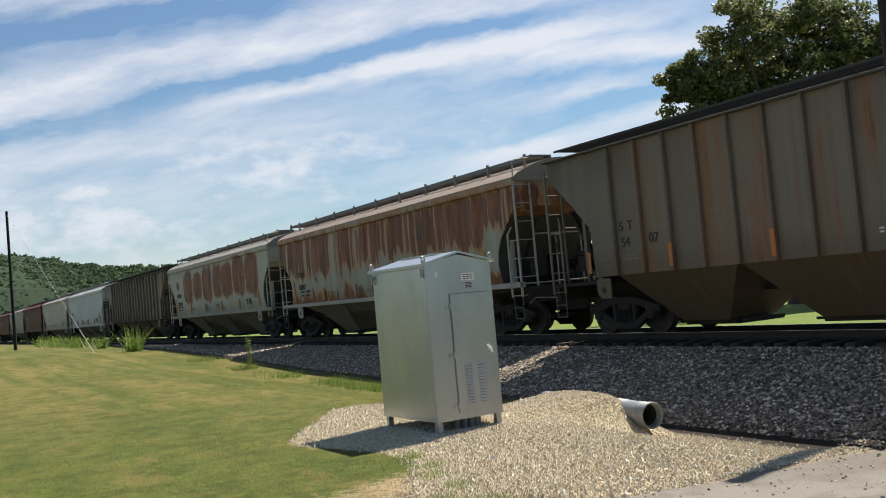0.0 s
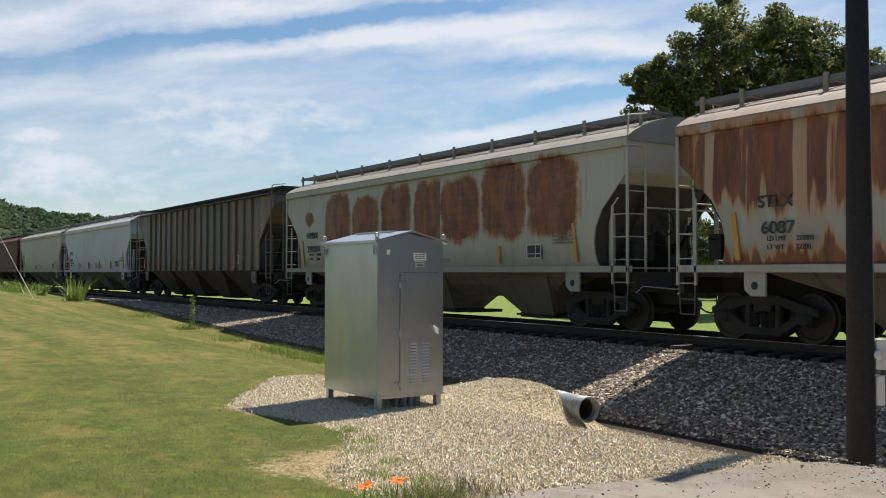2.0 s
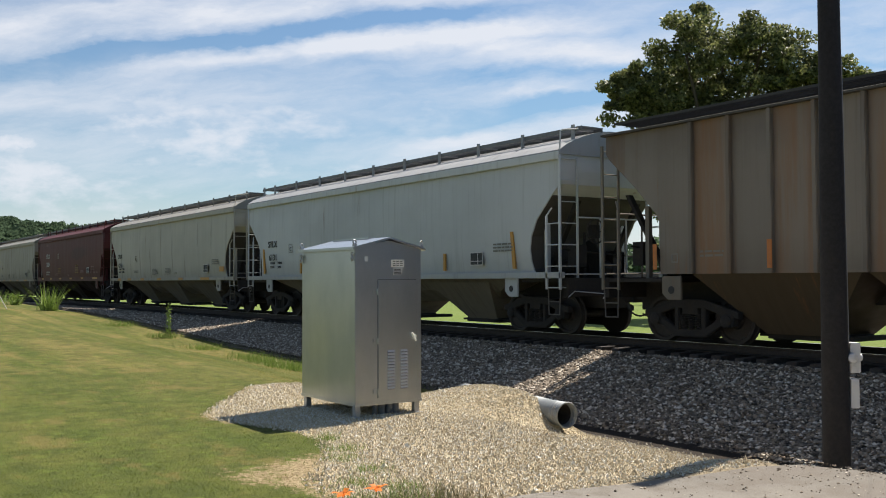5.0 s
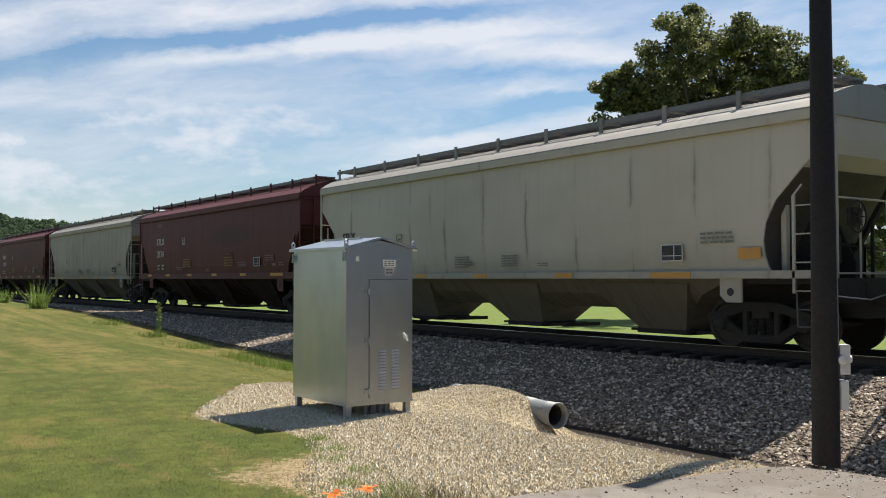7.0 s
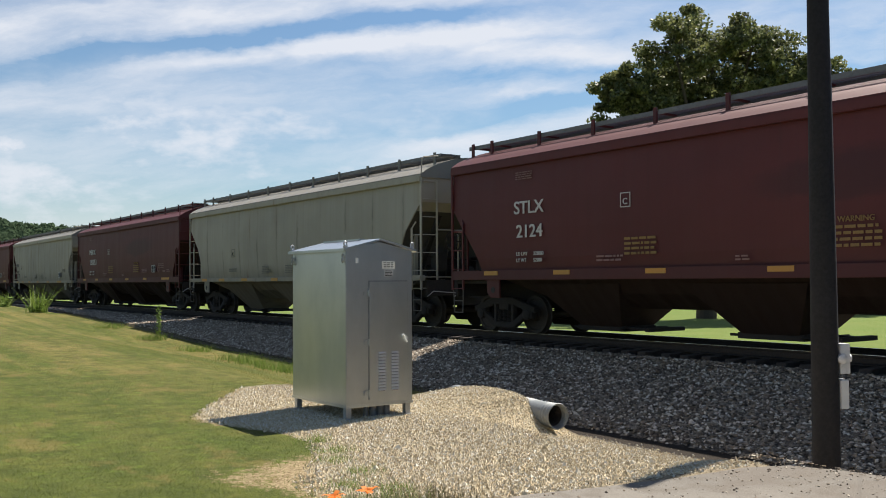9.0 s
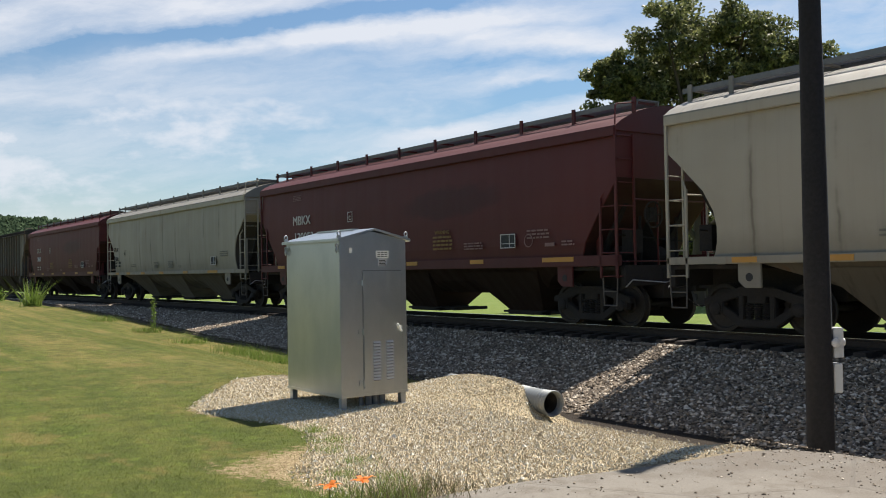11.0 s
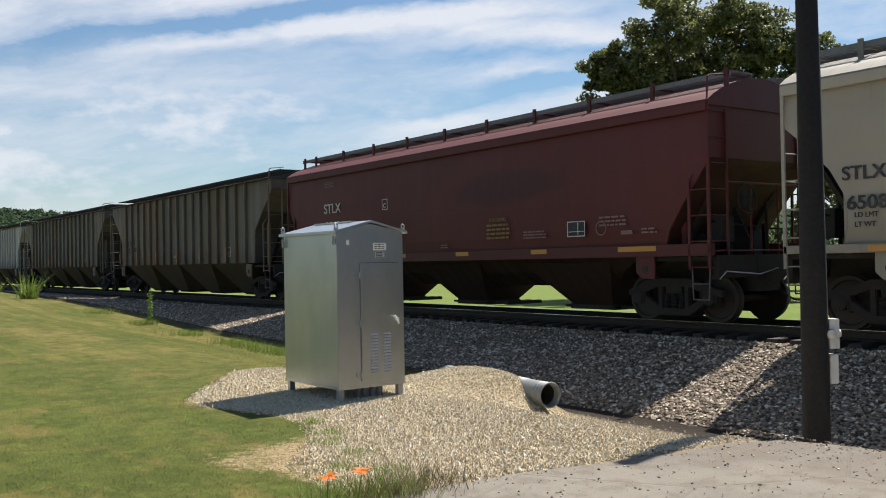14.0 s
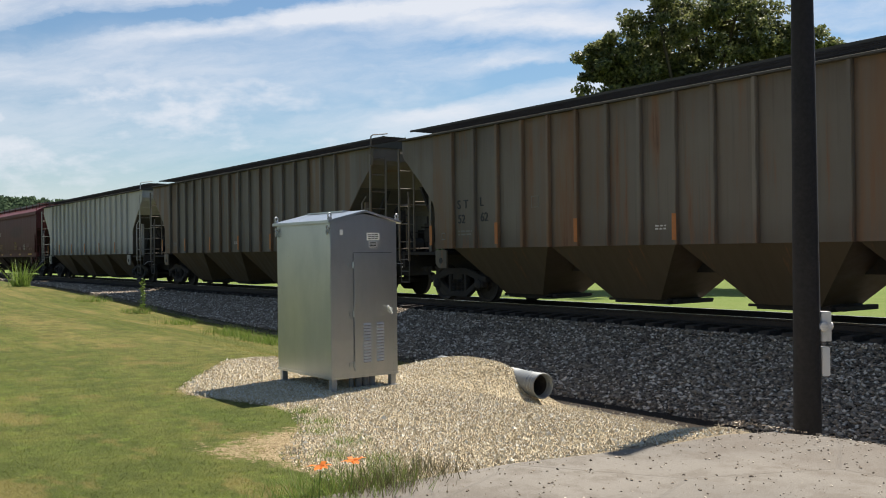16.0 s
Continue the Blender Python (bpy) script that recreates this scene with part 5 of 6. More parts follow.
GAPS = [-19.17, -37.91, -56.88, -76.88, -95.58, -114.63, -133.18, -152.10, -170.44, -189.53, -208.15, -228.20, -248.20, -268.20]
CARS = [
    ("ribbed", "brown_rust", "belly_brown", "ink_black", "ST", "5407", "grimy brown ribbed covered hopper car with rust stains"),
    ("round", "rusted", "belly_cream", "ink_black", "STLX", "6087", "pale covered hopper car streaked all over with red rust"),
    ("round", "rusty_white", "belly_cream", "ink_black", "HMBX", "292891", "off-white covered hopper car with oval rust patches"),
    ("ribbed", "brown", "belly_brown", "ink_black", "", "", "grey-brown ribbed covered hopper car, dusty, unlettered"),
    ("round", "white", "belly_cream", "ink_black", "STLX", "6131", "clean white smooth-sided covered hopper car"),
    ("round", "cream_new", "belly_cream", "ink_black", "STLX", "6216", "pale cream smooth-sided covered hopper car"),
    ("plain", "red", "belly_red", "ink_white", "STLX", "2124", "dark oxide red covered hopper car with white lettering"),
    ("round", "cream", "belly_cream", "ink_black", "", "", "dusty cream covered hopper car"),
    ("plain", "red", "belly_red", "ink_white", "MBKX", "130053", "dark red covered hopper car with a six-figure number"),
    ("round", "cream", "belly_cream", "ink_black", "STLX", "6508", "dusty cream covered hopper car with black lettering"),
    ("plain", "red", "belly_red", "ink_white", "STLX", "2060", "dark red covered hopper car behind the cream car"),
    ("ribbed", "brown_rust", "belly_brown", "ink_black", "STL", "5262", "brown ribbed covered hopper car with faint lettering"),
    ("ribbed", "brown", "belly_brown", "ink_black", "", "", "dark grey-brown ribbed covered hopper car"),
    ("ribbed", "pale_ribbed", "belly_brown", "ink_black", "", "", "pale grey ribbed covered hopper car"),
    ("plain", "red", "belly_red", "ink_white", "", "", "last dark red covered hopper car in view"),
]
train = []


def build_train():
    for i, spec in enumerate(CARS):
        if i == 0:
            x = GAPS[0] + LENGTHS[spec[0]] / 2
        elif i < len(GAPS):
            x = (GAPS[i - 1] + GAPS[i]) / 2
        else:
            x = GAPS[-1] - LENGTHS[spec[0]] / 2
        train.append((hopper_car(spec, x), x))


def run(t):
    """How far the train has gone by t seconds."""
    return 12.153 * t + 0.04674 * t * t


def motions():
    for car, x in train:
        walk(car, [(t, pose(x + run(t), 0, RAIL)) for t in range(0, 17, 2)])


# ---- signal cabinet ----


def build_cabinet():
    x0, x1, y0, y1, z0, z1 = -10.96, -9.59, -10.15, -9.22, -0.06, 1.79
    cx, cy = (x0 + x1) / 2, (y0 + y1) / 2
    g = -0.22
    cab = thing("signal_cabinet", pose(cx, cy, g, 0, 0, 0.6), "bare aluminium trackside signal cabinet on four short legs", "cabinet")
    hx, hy = (x1 - x0) / 2, (y1 - y0) / 2
    zb, zt = z0 - g, z1 - g
    bm = B()
    box(bm, -hx, hx, -hy, hy, zb, zt)
    loft(bm, [[(x, -hy, zt - 0.01), (x, hy, zt - 0.01), (x, 0, zt + 0.085)] for x in (-hx + 0.002, hx - 0.002)])
    part("body", bm, M["alu"], cab, bevel=0.006)
    bm = B()
    o, t = 0.045, 0.022
    prof = [(-hy - o, zt - 0.035), (-hy - o, zt + 0.0), (0, zt + 0.125), (hy + o, zt + 0.0), (hy + o, zt - 0.035), (hy + o - t, zt - 0.02), (0, zt + 0.100), (-hy - o + t, zt - 0.02)]
    loft(bm, [[(x, y, z) for y, z in prof] for x in (-hx - o, hx + o)])
    part("roof", bm, M["alu"], cab, "shallow gabled sheet roof", bevel=0.003)
    bm = B()
    box(bm, -hx + 0.05, hx - 0.4, -0.045, 0.045, zt + 0.118, zt + 0.138)
    part("ridge_cap", bm, M["alu"], cab)
    bm = B()
    box(bm, -hx - 0.008, hx + 0.008, -hy - 0.008, hy + 0.008, zb - 0.02, zb + 0.012)
    part("base_frame", bm, M["alu"], cab, bevel=0.004)
    for sx in (-1, 1):
        for sy in (-1, 1):
            bm = B()
            box(bm, -0.035, 0.035, -0.035, 0.035, 0.01, zb - 0.02)
            box(bm, -0.06, 0.06, -0.06, 0.06, -0.03, 0.012)
            part("leg", bm, M["galv"], cab, bevel=0.003).matrix_basis = pose(sx * (hx - 0.06), sy * (hy - 0.05), 0)
            bm = B()
            ring_bar(bm, (0, 0, 0.035), (1, 0.3, 0), 0.026, 0.009, 14, 6)
            box(bm, -0.02, 0.02, -0.02, 0.02, -0.02, 0.012)
            part("lifting_eye", bm, M["galv"], cab, "galvanised lifting eye").matrix_basis = pose(sx * (hx + 0.0), sy * (hy + 0.005), zt + 0.022)
            if sy < 0:
                bm = B()
                ring_bar(bm, (0, 0, 0), (0, 1, 0.2), 0.022, 0.008, 12, 6)
                ring_bar(bm, (0, -0.005, -0.05), (0.3, 1, 0), 0.030, 0.009, 14, 6)
                part("shackle", bm, M["galv"], cab).matrix_basis = pose(sx * (hx - 0.03), -hy - 0.022, zt - 0.085)
    # door in the end that faces along the track
    d0, d1, dz0, dz1 = -9.84 - cy, -9.295 - cy, 0.0 - g, 1.40 - g
    bm = B()
    box(bm, hx + 0.0, hx + 0.018, d0, d1, dz0, dz1)
    door = part("door", bm, M["alu"], cab, "closed sheet door with louvres", bevel=0.004)
    bm = B()
    for y in (d0 - 0.006, d1 + 0.006):
        box(bm, hx - 0.001, hx + 0.003, y - 0.0018, y + 0.0018, dz0, dz1)
    box(bm, hx - 0.001, hx + 0.004, d0, d1, dz1 + 0.002, dz1 + 0.010)
    part("door_gap", bm, M["conduit"], door)
    for col in (-9.717, -9.533):
        for k in range(13):
            z = 0.10 - g + 0.0365 * k
            bm = B()
            y = col - cy
            loft(bm, [[(hx + 0.018, yy, z), (hx + 0.034, yy, z + 0.004), (hx + 0.018, yy, z + 0.022)] for yy in (y, y + 0.098)])
            lv = part("louvre", bm, M["pvc"], door)
            # Dark strip below the louvre, drawn for the shade of its opening.
            bm = B()
            box(bm, hx + 0.0175, hx + 0.0195, y + 0.003, y + 0.095, z - 0.007, z - 0.001)
            part("slot", bm, M["conduit"], lv)
    bm = B()
    # White colour on the handle stands in for the sun's glint.
    rod(bm, (hx + 0.018, -9.345 - cy, 0.72 - g), (hx + 0.06, -9.345 - cy, 0.72 - g), 0.022, 12)
    rod(bm, (hx + 0.05, -9.385 - cy, 0.76 - g), (hx + 0.055, -9.33 - cy, 0.665 - g), 0.014, 8)
    part("handle", bm, M["label"], door, "turning handle, coloured white for the sun's glint")
    for z in (0.08, 0.68, 1.26):
        bm = B()
        rod(bm, (hx + 0.02, d0 - 0.012, z - g - 0.035), (hx + 0.02, d0 - 0.012, z - g + 0.035), 0.014, 10)
        box(bm, hx - 0.001, hx + 0.014, d0 - 0.07, d0 + 0.05, z - g - 0.024, z - g + 0.024)
        part("hinge", bm, M["alu"], door, bevel=0.002)
    bm = B()
    box(bm, hx - 0.001, hx + 0.012, d0 + 0.02, d0 + 0.09, dz1 - 0.11, dz1 - 0.08)
    part("latch", bm, M["galv"], door)
    bm = B()
    box(bm, hx - 0.001, hx + 0.004, -9.65 - cy, -9.47 - cy, 1.555 - g, 1.645 - g)
    sign = part("sign_plate", bm, M["label"], cab, "small white label with unreadable print")
    bm = B()
    for r in range(3):
        for k in range(3):
            box(bm, hx + 0.004, hx + 0.006, -9.63 - cy + 0.05 * k, -9.592 - cy + 0.05 * k, 1.572 - g + 0.024 * r, 1.582 - g + 0.024 * r)
    part("print", bm, M["ink_black"], sign)
    bm = B()
    box(bm, hx - 0.001, hx + 0.004, -9.62 - cy, -9.50 - cy, 1.46 - g, 1.54 - g)
    sign = part("notice_plate", bm, M["pvc"], cab, "small grey notice with dark print")
    bm = B()
    for r in range(4):
        box(bm, hx + 0.004, hx + 0.006, -9.61 - cy, -9.51 - cy - 0.01 * (r % 2), 1.468 - g + 0.018 * r, 1.478 - g + 0.018 * r)
    part("print", bm, M["ink_black"], sign)
    bm = B()
    box(bm, hx - 0.001, hx + 0.004, -10.02 - cy, -9.98 - cy, 1.62 - g, 1.68 - g)
    part("sticker", bm, M["label"], cab)
    for k, y in enumerate((-9.79, -9.69, -9.59, -9.50)):
        bm = B()
        rod(bm, (hx - 0.16, y - cy, -0.04), (hx - 0.16, y - cy, zb), 0.045 if k else 0.03, 14)
        part("conduit", bm, M["conduit"], cab, "grey cable conduit", smooth=True)


# ---- poles, culvert ----


def build_near_pole():
    z = float(height(-6.42, -5.5))
    pole = thing("utility_pole", pose(-6.42, -5.5, z), "dark tarred wooden utility pole standing in the ditch by the road", "utility pole")
    bm = B()
    n, rings = 18, []
    for k in range(9):
        h = -0.3 + 8.5 * k / 8
        r = 0.162 - 0.0066 * h
        rings.append([(r * math.cos(2 * math.pi * i / n), r * math.sin(2 * math.pi * i / n), h) for i in range(n)])
    loft(bm, rings)
    part("shaft", bm, M["pole"], pole, smooth=True)
    turn = pose(0, 0, 0, 0, 0, 54.9)
    for z0, z1, w, name in ((1.31, 1.66, 0.12, "meter_box"), (0.90, 1.24, 0.10, "junction_box")):
        bm = B()
        box(bm, 0.148, 0.148 + w, -0.08, 0.08, z0, z1)
        b = part(name, bm, M["pvc"], pole, "small pale grey box", bevel=0.008)
        b.matrix_basis = turn
        if name == "meter_box":
            bm = B()
            lathe(bm, [(-0.075, 0.06), (-0.12, 0.055), (-0.13, 0.02)], 16)
            rod(bm, (0.09, 0, 0), (0.14, 0, 0), 0.045, 14)
            part("cover", bm, M["pvc"], b).matrix_basis = pose(0.165, 0.0, (z0 + z1) / 2)
    bm = B()
    rod(bm, (0.16, 0, 1.6), (0.135, 0, 5.0), 0.010, 6)
    part("cable", bm, M["conduit"], pole).matrix_basis = turn


def build_far_pole():
    z = float(height(-66, -9.2))
    pole = thing("utility_pole", pose(-66, -9.2, z), "distant bare utility pole with a guy wire", "utility pole")
    bm = B()
    rod(bm, (0, 0, -0.3), (0, 0, 9.0), 0.11, 12, 0.08)
    part("shaft", bm, M["pole"], pole)
    a, c = Vector((-47.6, -7.5, float(height(-47.6, -7.5)))), Vector((-66, -9.2, z + 8.8))
    bm = B()
    b = a + (c - a) * 0.13
    rod(bm, a - Vector((-66, -9.2, z)), b - Vector((-66, -9.2, z)), 0.022, 8)
    part("guy_guard", bm, M["wire"], pole, "pale plastic guy wire guard")
    bm = B()
    rod(bm, b - Vector((-66, -9.2, z)), c - Vector((-66, -9.2, z)), 0.008, 5)
    part("guy_wire", bm, M["galv"], pole)


def build_culvert():
    """A corrugated pipe with its mouth open, its other end just showing."""
    ob = thing("culvert_pipe", pose(-9.86, -6.60, -0.51, 0, 1.0, -4.0), "corrugated galvanised culvert pipe lying half buried in gravel", "pipe")
    n, rings = 28, []
    R0 = 0.172
    steps, long = 24, 0.78
    for k in range(steps + 1):
        x = -long * k / steps
        r = R0 + 0.009 * math.cos(2 * math.pi * x / 0.068)
        rings.append([(x, r * math.cos(2 * math.pi * i / n), r * math.sin(2 * math.pi * i / n)) for i in range(n)])
    for k in range(steps, -1, -1):
        x = -long * k / steps
        r = R0 - 0.012 + 0.009 * math.cos(2 * math.pi * x / 0.068)
        rings.append([(x, r * math.cos(2 * math.pi * i / n), r * math.sin(2 * math.pi * i / n)) for i in range(n)])
    bm = B()
    loft(bm, rings + [rings[0]], (False, False))
    bmesh.ops.remove_doubles(bm, verts=bm.verts[:], dist=0.0005)
    part("pipe", bm, M["culvert"], ob, smooth=True)
    stub = single("culvert_pipe", bpy.data.meshes["pipe"], M["culvert"], "end of a buried corrugated pipe showing through gravel", "pipe", m=pose(-11.50, -6.93, -0.40, 0, 2.0, 8.0))
    stub.scale = (0.4, 1, 1)
    # Dark lining and disc, added to stand in for the shade inside.
    bm = B()
    rod(bm, (-0.76, 0, 0), (-0.70, 0, 0), R0 - 0.022, 20)
    loft(bm, [[(x, (R0 - 0.023) * math.cos(2 * math.pi * i / 24), (R0 - 0.023) * math.sin(2 * math.pi * i / 24)) for i in range(24)] for x in (-0.10, -0.72)], (False, False))
    part("mud", bm, M["tie"], ob, "dark lining added for the shade inside the pipe")
    bm = B()
    ring_bar(bm, (0.0, 0, 0), (1, 0, 0), R0 + 0.004, 0.012, 28, 6)
    part("rim", bm, M["culvert"], ob, smooth=True)


# ---- plants and distance ----


def leaf_cloud(name, pts, size, mat, parent=None):
    """Many small leaves, four corners each, turned at random."""
    n = len(pts)
    a = rng.normal(0, 1, (n, 3))
    a /= np.linalg.norm(a, axis=1)[:, None]
    b = np.cross(a, rng.normal(0, 1, (n, 3)))
    b /= np.linalg.norm(b, axis=1)[:, None]
    s = size * rng.uniform(0.6, 1.3, (n, 1))
    q = np.stack([pts - a * s, pts + b * s * 0.6, pts + a * s, pts - b * s * 0.6], 1)
    me = bpy.data.meshes.new(name)
    me.from_pydata(q.reshape(-1, 3).tolist(), [], np.arange(4 * n).reshape(-1, 4).tolist())
    me.materials.append(mat)
    ob = new(name, me)
    ob.parent = parent
    return ob


def shade_tree(bx, by, lobes, leaf, seed, label, facing=39.2, per=26, leaves=270):
    """A trunk with limbs, and a crown of lobes (across, height, radius), each a heap of leafy boughs."""
    z = float(height(bx, by))
    tree = thing("tree", pose(bx, by, z), label, "tree", "trees beyond the track")
    rd = np.random.default_rng(seed)
    across = np.array([math.cos(radians(facing)), math.sin(radians(facing)), 0.0])
    away = np.array([-across[1], across[0], 0.0])
    top = max(h for _, h, _ in lobes)
    bm = B()
    rod(bm, (0, 0, -0.3), (0.1, 0, 2.6), 0.50, 14, 0.40)
    rod(bm, (0.1, 0, 2.5), (0.2, 0.1, top * 0.8), 0.40, 12, 0.14)
    pts = []
    for u, h, r in lobes:
        mid = across * u + away * rd.uniform(-1.6, 1.6) + np.array([0, 0, h])
        rod(bm, (0.12, 0.05, max(1.8, min(h * 0.45, top * 0.6))), Vector(mid), 0.15, 7, 0.05)
        for k in range(per):
            d = rd.normal(0, 1, 3)
            d /= np.linalg.norm(d)
            p = mid + d * r * rd.uniform(0.35, 0.86) * np.array([1, 1, 0.92])
            if k % 5 == 0:
                rod(bm, Vector(mid), Vector(p), 0.05, 5, 0.015)
            q = rd.normal(0, 1, (leaves, 3))
            q /= np.linalg.norm(q, axis=1)[:, None]
            q *= rd.uniform(0, 1, (leaves, 1)) ** 0.5 * np.array([1, 1, 0.62]) * rd.uniform(0.45, 0.85) * (r / 2.6) ** 0.5
            pts.append(p + q)
    part("trunk", bm, M["bark"], tree)
    tagged(leaf_cloud("crown", np.concatenate(pts), leaf, M["leaf"], tree), kind="stuff")


def build_trees():
    shade_tree(-29.4, 20.6, ((-1.25, 12.75, 2.5), (0.5, 12.6, 2.35), (2.2, 12.5, 2.3), (3.6, 11.75, 2.1), (5.2, 10.9, 1.7), (-2.4, 11.3, 2.0), (-3.7, 11.0, 1.65), (-1.6, 10.4, 2.7), (1.0, 10.2, 3.0), (3.8, 9.6, 2.8), (-3.1, 8.8, 2.4), (0.6, 7.6, 3.6), (4.4, 7.4, 2.8), (-2.4, 6.2, 2.6), (2.2, 5.4, 3.0)),
               0.098, 11, "large broad-crowned shade tree in full dark green leaf")
    bushy = ((-2.6, 4.6, 2.0), (0.0, 6.4, 2.3), (2.6, 4.9, 2.1), (0.2, 3.4, 2.4), (-1.4, 5.8, 1.9), (1.5, 3.2, 1.9))
    shade_tree(-27.0, 33.0, bushy, 0.13, 12, "smaller bushy green tree behind the track", per=18, leaves=190)
    spread = ((-3.4, 3.8, 2.0), (-1.2, 5.4, 2.2), (1.4, 5.6, 2.1), (3.6, 4.0, 2.0), (0.0, 3.0, 2.4))
    shade_tree(-43.0, 38.0, spread, 0.13, 13, "low spreading green tree across the field", per=18, leaves=190)


def build_far_woods():
    """Wooded hill beyond the end of the straight, and the tree line over the fields."""
    rd = np.random.default_rng(5)
    ys = np.linspace(-260, 520, 60)
    crest = np.interp(ys, [-260, -60, 20, 45, 58, 78, 130, 260, 520], [36, 48, 43, 39, 35, 33, 30, 22, 14]) - 4.0
    X, rows = [0, 30, 75, 160], []
    for dx, f in zip(X, (0.0, 0.55, 1.0, 0.9)):
        rows.append([(-400 - dx + 4 * math.sin(y * 0.05), y, -2 + (c + 2) * f) for y, c in zip(ys, crest)])
    bm = B()
    vs = [[bm.verts.new(p) for p in r] for r in rows]
    for a, b in zip(vs, vs[1:]):
        for i in range(len(ys) - 1):
            bm.faces.new((a[i], a[i + 1], b[i + 1], b[i]))
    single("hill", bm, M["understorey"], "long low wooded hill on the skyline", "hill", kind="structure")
    pts = []
    for k in range(6500):
        y = rd.uniform(-120, 330)
        f = rd.random() ** 0.8
        c = np.interp(y, ys, crest)
        p = np.array([-400 - 75 * f, y, -2 + (c + 2) * np.interp(f, [0, 0.4, 1], [0, 0.55, 1.0]) - 1.0])
        q = rd.normal(0, 1, (36, 3))
        q /= np.linalg.norm(q, axis=1)[:, None]
        pts.append(p + q * rd.uniform(2.2, 4.2) * np.array([1, 1, 0.75]) * rd.uniform(0.7, 1, (36, 1)))
    # tree line beyond the field
    for k in range(420):
        x = rd.uniform(-330, 160)
        p = np.array([x, 170 + 0.1 * x + rd.uniform(-6, 20), rd.uniform(2, 9)])
        q = rd.normal(0, 1, (40, 3))
        q /= np.linalg.norm(q, axis=1)[:, None]
        pts.append(p + q * rd.uniform(3, 5) * rd.uniform(0.6, 1, (40, 1)))
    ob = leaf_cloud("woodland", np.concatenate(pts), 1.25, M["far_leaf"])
    tagged(ob, "dense green summer woodland on hill and field edge", "trees", kind="stuff")


def clump(name, x, y, n, h, spread, width, mat, label, lean=0.28, seed=1):
    global rng
    keep, rng = rng, np.random.default_rng(seed)
    px, py = x + rng.normal(0, spread, n), y + rng.normal(0, spread, n)
    ob = blades(name, px, py, h * rng.uniform(0.5, 1.1, n), np.full(n, width), np.full(n, lean), mat, label, "weed")
    rng = keep
    return ob


def weed(x, y, h, label, seed, leaves=130, spread=0.22, leaf=0.075):
    z = float(height(x, y))
    w = thing("weed", pose(x, y, z), label, "weed", "weeds along the ditch")
    rd = np.random.default_rng(seed)
    bm, pts = B(), []
    for k in range(9):
        top = Vector((rd.normal(0, spread), rd.normal(0, spread), h * rd.uniform(0.6, 1.0)))
        foot = Vector((rd.normal(0, 0.06), rd.normal(0, 0.06), -0.03))
        rod(bm, foot, top, 0.008, 5, 0.003)
        for j in range(leaves // 9):
            f = rd.uniform(0.15, 1.0)
            pts.append(np.array(foot.lerp(top, f)) + rd.normal(0, leaf * 0.93, 3) * (1.25 - 0.75 * f))
    part("stem", bm, M["weed"], w)
    tagged(leaf_cloud("leaf", np.array(pts), leaf, M["weed"], w), kind="stuff")


def flower(x, y, h, seed):
    z = float(height(x, y))
    f = thing("orange_lily", pose(x, y, z), "orange day lily on a thin stem among weeds", "flower", "orange flowers")
    rd = random.Random(seed)
    bm = B()
    top = Vector((rd.uniform(-0.03, 0.03), rd.uniform(-0.03, 0.03), h))
    rod(bm, (0, 0, -0.02), top, 0.005, 6, 0.004)
    part("stem", bm, M["weed"], f)
    bm = B()
    for k in range(6):
        a = 2 * math.pi * k / 6 + rd.uniform(-0.2, 0.2)
        d, s = Vector((math.cos(a), math.sin(a), 0)), Vector((-math.sin(a), math.cos(a), 0))
        up = Vector((0, 0, 1))
        lift = rd.uniform(0.5, 1.3)
        c = [top, top + d * 0.028 + up * 0.030 - s * 0.018, top + d * 0.055 + up * 0.042 * lift - s * 0.020, top + d * 0.085 + up * 0.034 * lift, top + d * 0.055 + up * 0.042 * lift + s * 0.020, top + d * 0.028 + up * 0.030 + s * 0.018]
        vs = [bm.verts.new(q) for q in c]
        for tri in ((0, 1, 5), (1, 2, 4, 5), (2, 3, 4)):
            bm.faces.new([vs[t] for t in tri])
    bmesh.ops.solidify(bm, geom=bm.faces[:], thickness=0.002)
    part("petal", bm, M["petal"], f, "six spread orange petals")


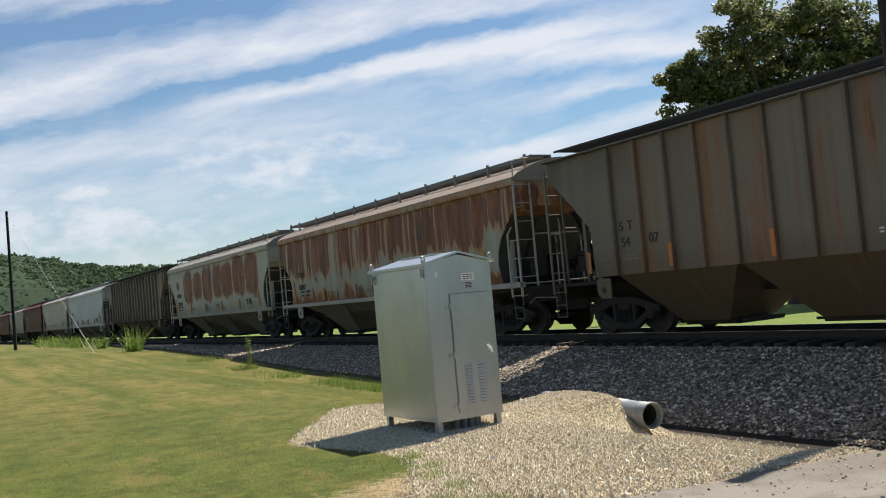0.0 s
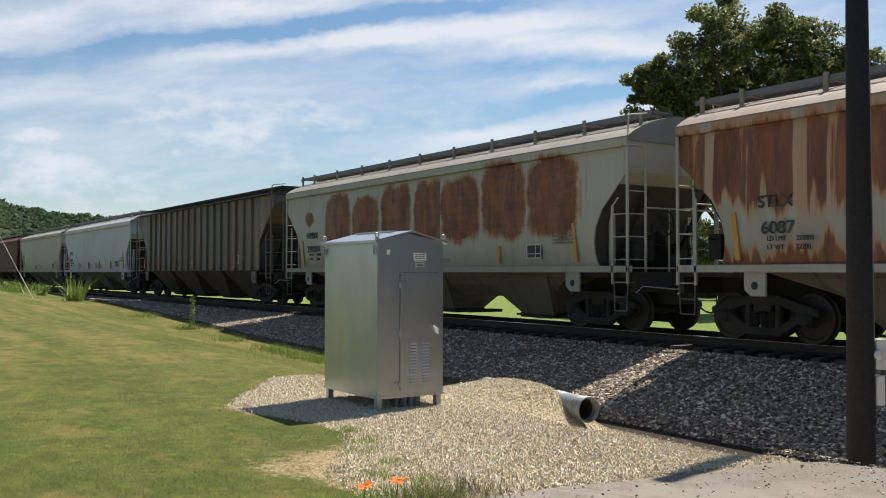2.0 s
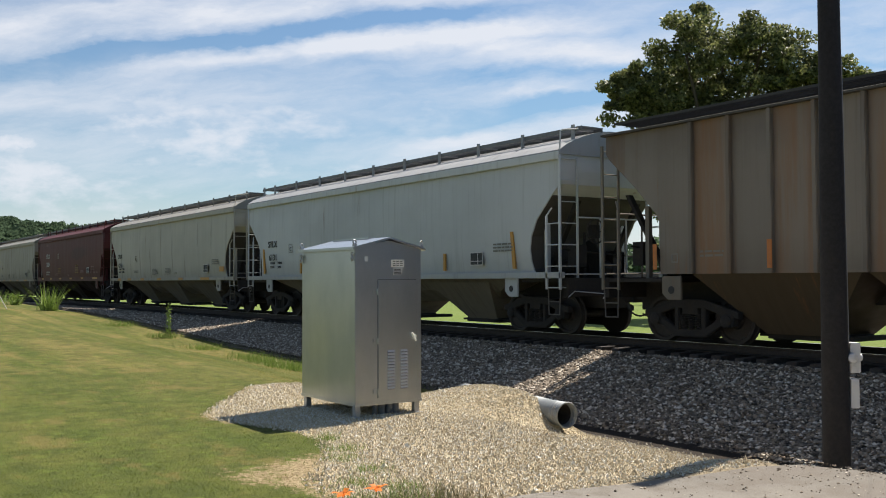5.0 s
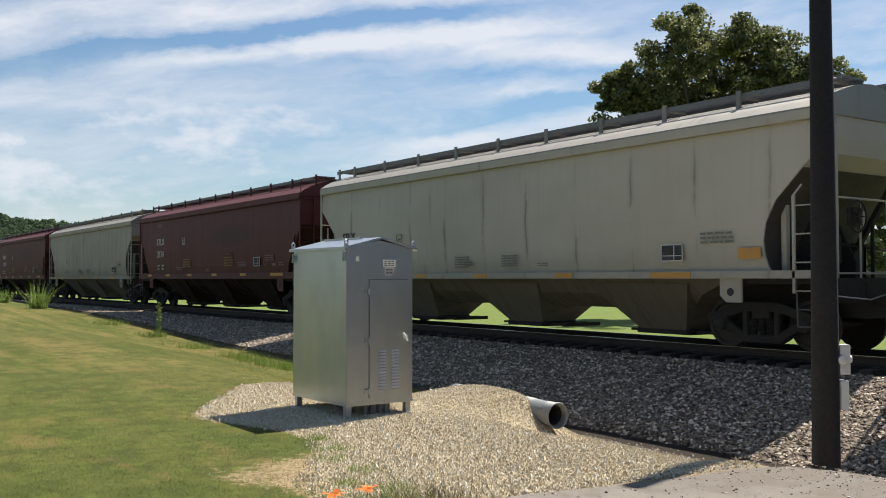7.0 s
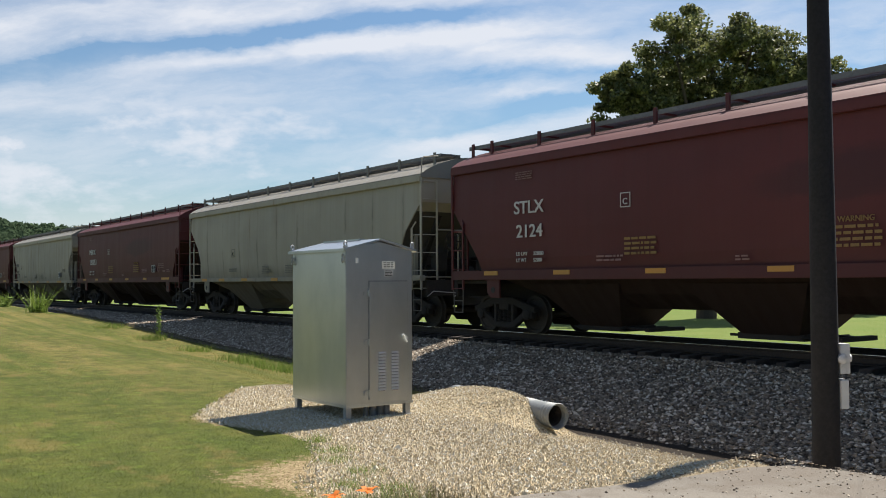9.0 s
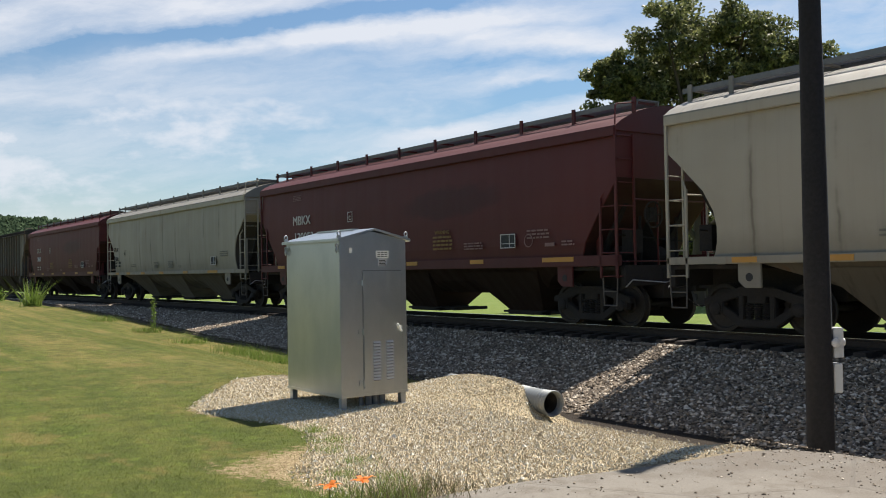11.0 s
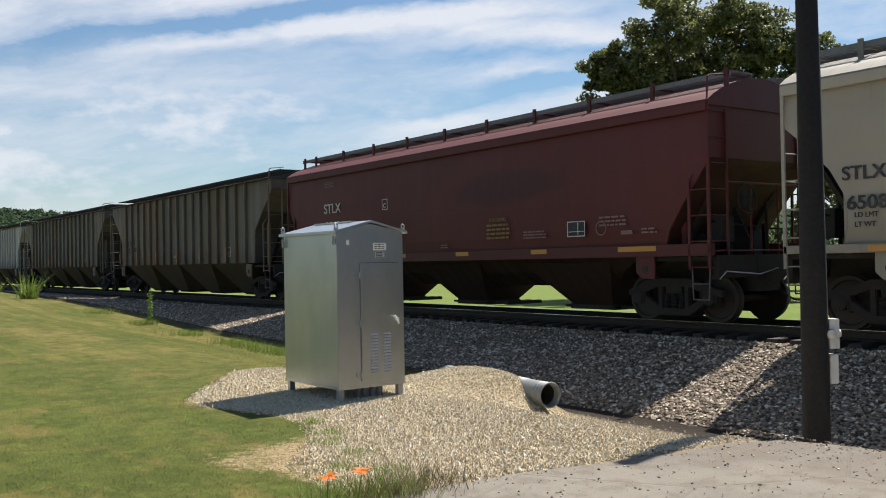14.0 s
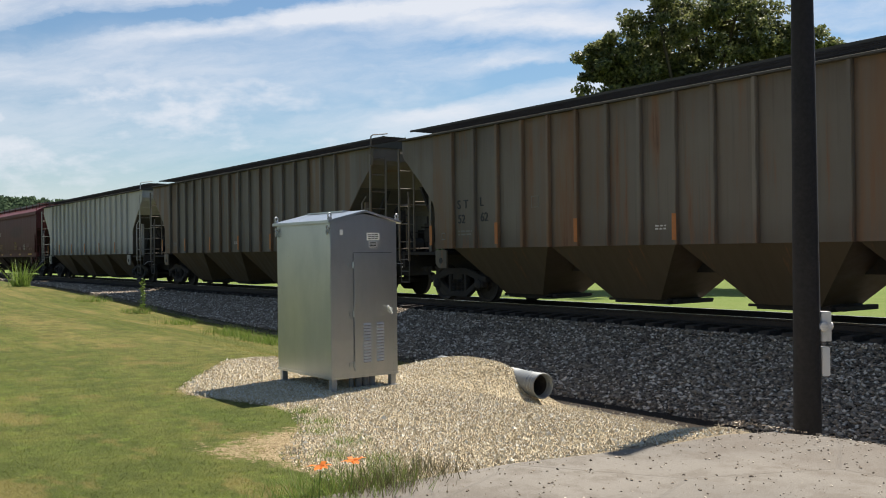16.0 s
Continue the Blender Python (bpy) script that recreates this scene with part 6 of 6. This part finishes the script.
def build_plants():
    for k, (x, y, h, num, sp) in enumerate(((-49.2, -5.3, 1.35, 110, 0.17), (-57.5, -5.5, 0.85, 60, 0.22), (-62, -5.8, 0.8, 90, 0.40), (-66, -6.0, 0.8, 90, 0.5), (-70, -6.2, 0.9, 100, 0.5), (-74, -6.4, 0.9, 100, 0.6))):
        clump("tall_weed", x, y, num, h, sp, 0.055, M["weed"], "tall bright long-leaved weed at the lawn edge", 0.42, 80 + k)
    weed(-31.6, -5.1, 1.25, "thin upright green weed by the ballast", 2, 110, 0.05, 0.042)
    for k, (x, y, h) in enumerate(((-57, -5.4, 0.7), (-64, -6, 0.7), (-71, -6.4, 0.8))):
        weed(x, y, h, "leafy green weed at the lawn edge", 10 + k, 160, 0.3)
    for k, (x, y) in enumerate(((-24.0, -5.4), (-22.9, -5.5), (-21.4, -5.6), (-20.6, -5.5), (-27.5, -5.3), (-17.0, -5.4), (-31.9, -5.2), (-37, -5.2))):
        clump("grass_tuft", x, y, 260, 0.26, 0.30, 0.014, M["weed"], "rank green grass tuft at the ballast toe", 0.3, 30 + k)
    for k, (x, y, h) in enumerate(((-5.42, -12.45, 0.24), (-5.45, -12.20, 0.27), (-5.50, -12.0, 0.26), (-5.52, -11.8, 0.22), (-5.5, -12.7, 0.20), (-5.6, -11.5, 0.15), (-5.75, -12.3, 0.18), (-5.40, -12.1, 0.20))):
        clump("weed_tuft", x, y, 190, h, 0.14, 0.0055, M["straw"] if k % 2 else M["weed"], "dry grassy weed tuft beside the concrete", 0.48, 50 + k)
    for k, (x, y, h) in enumerate(((-6.9, -11.5, 0.09), (-7.5, -11.45, 0.10), (-6.5, -11.85, 0.10), (-7.9, -11.2, 0.10), (-8.5, -11.1, 0.12), (-6.2, -11.6, 0.08))):
        clump("grass_tuft", x, y, 130, h, 0.09, 0.006, M["weed"], "small green tuft in the thin gravel", 0.5, 90 + k)
    flower(-5.40, -12.58, 0.20, 1)
    flower(-5.30, -12.42, 0.24, 2)


build_ground()
build_ballast()
build_road()
build_far_woods()
build_train()
build_cabinet()
build_near_pole()
build_far_pole()
build_culvert()
build_trees()
build_plants()
build_track()
build_stones()
build_grass()
motions()
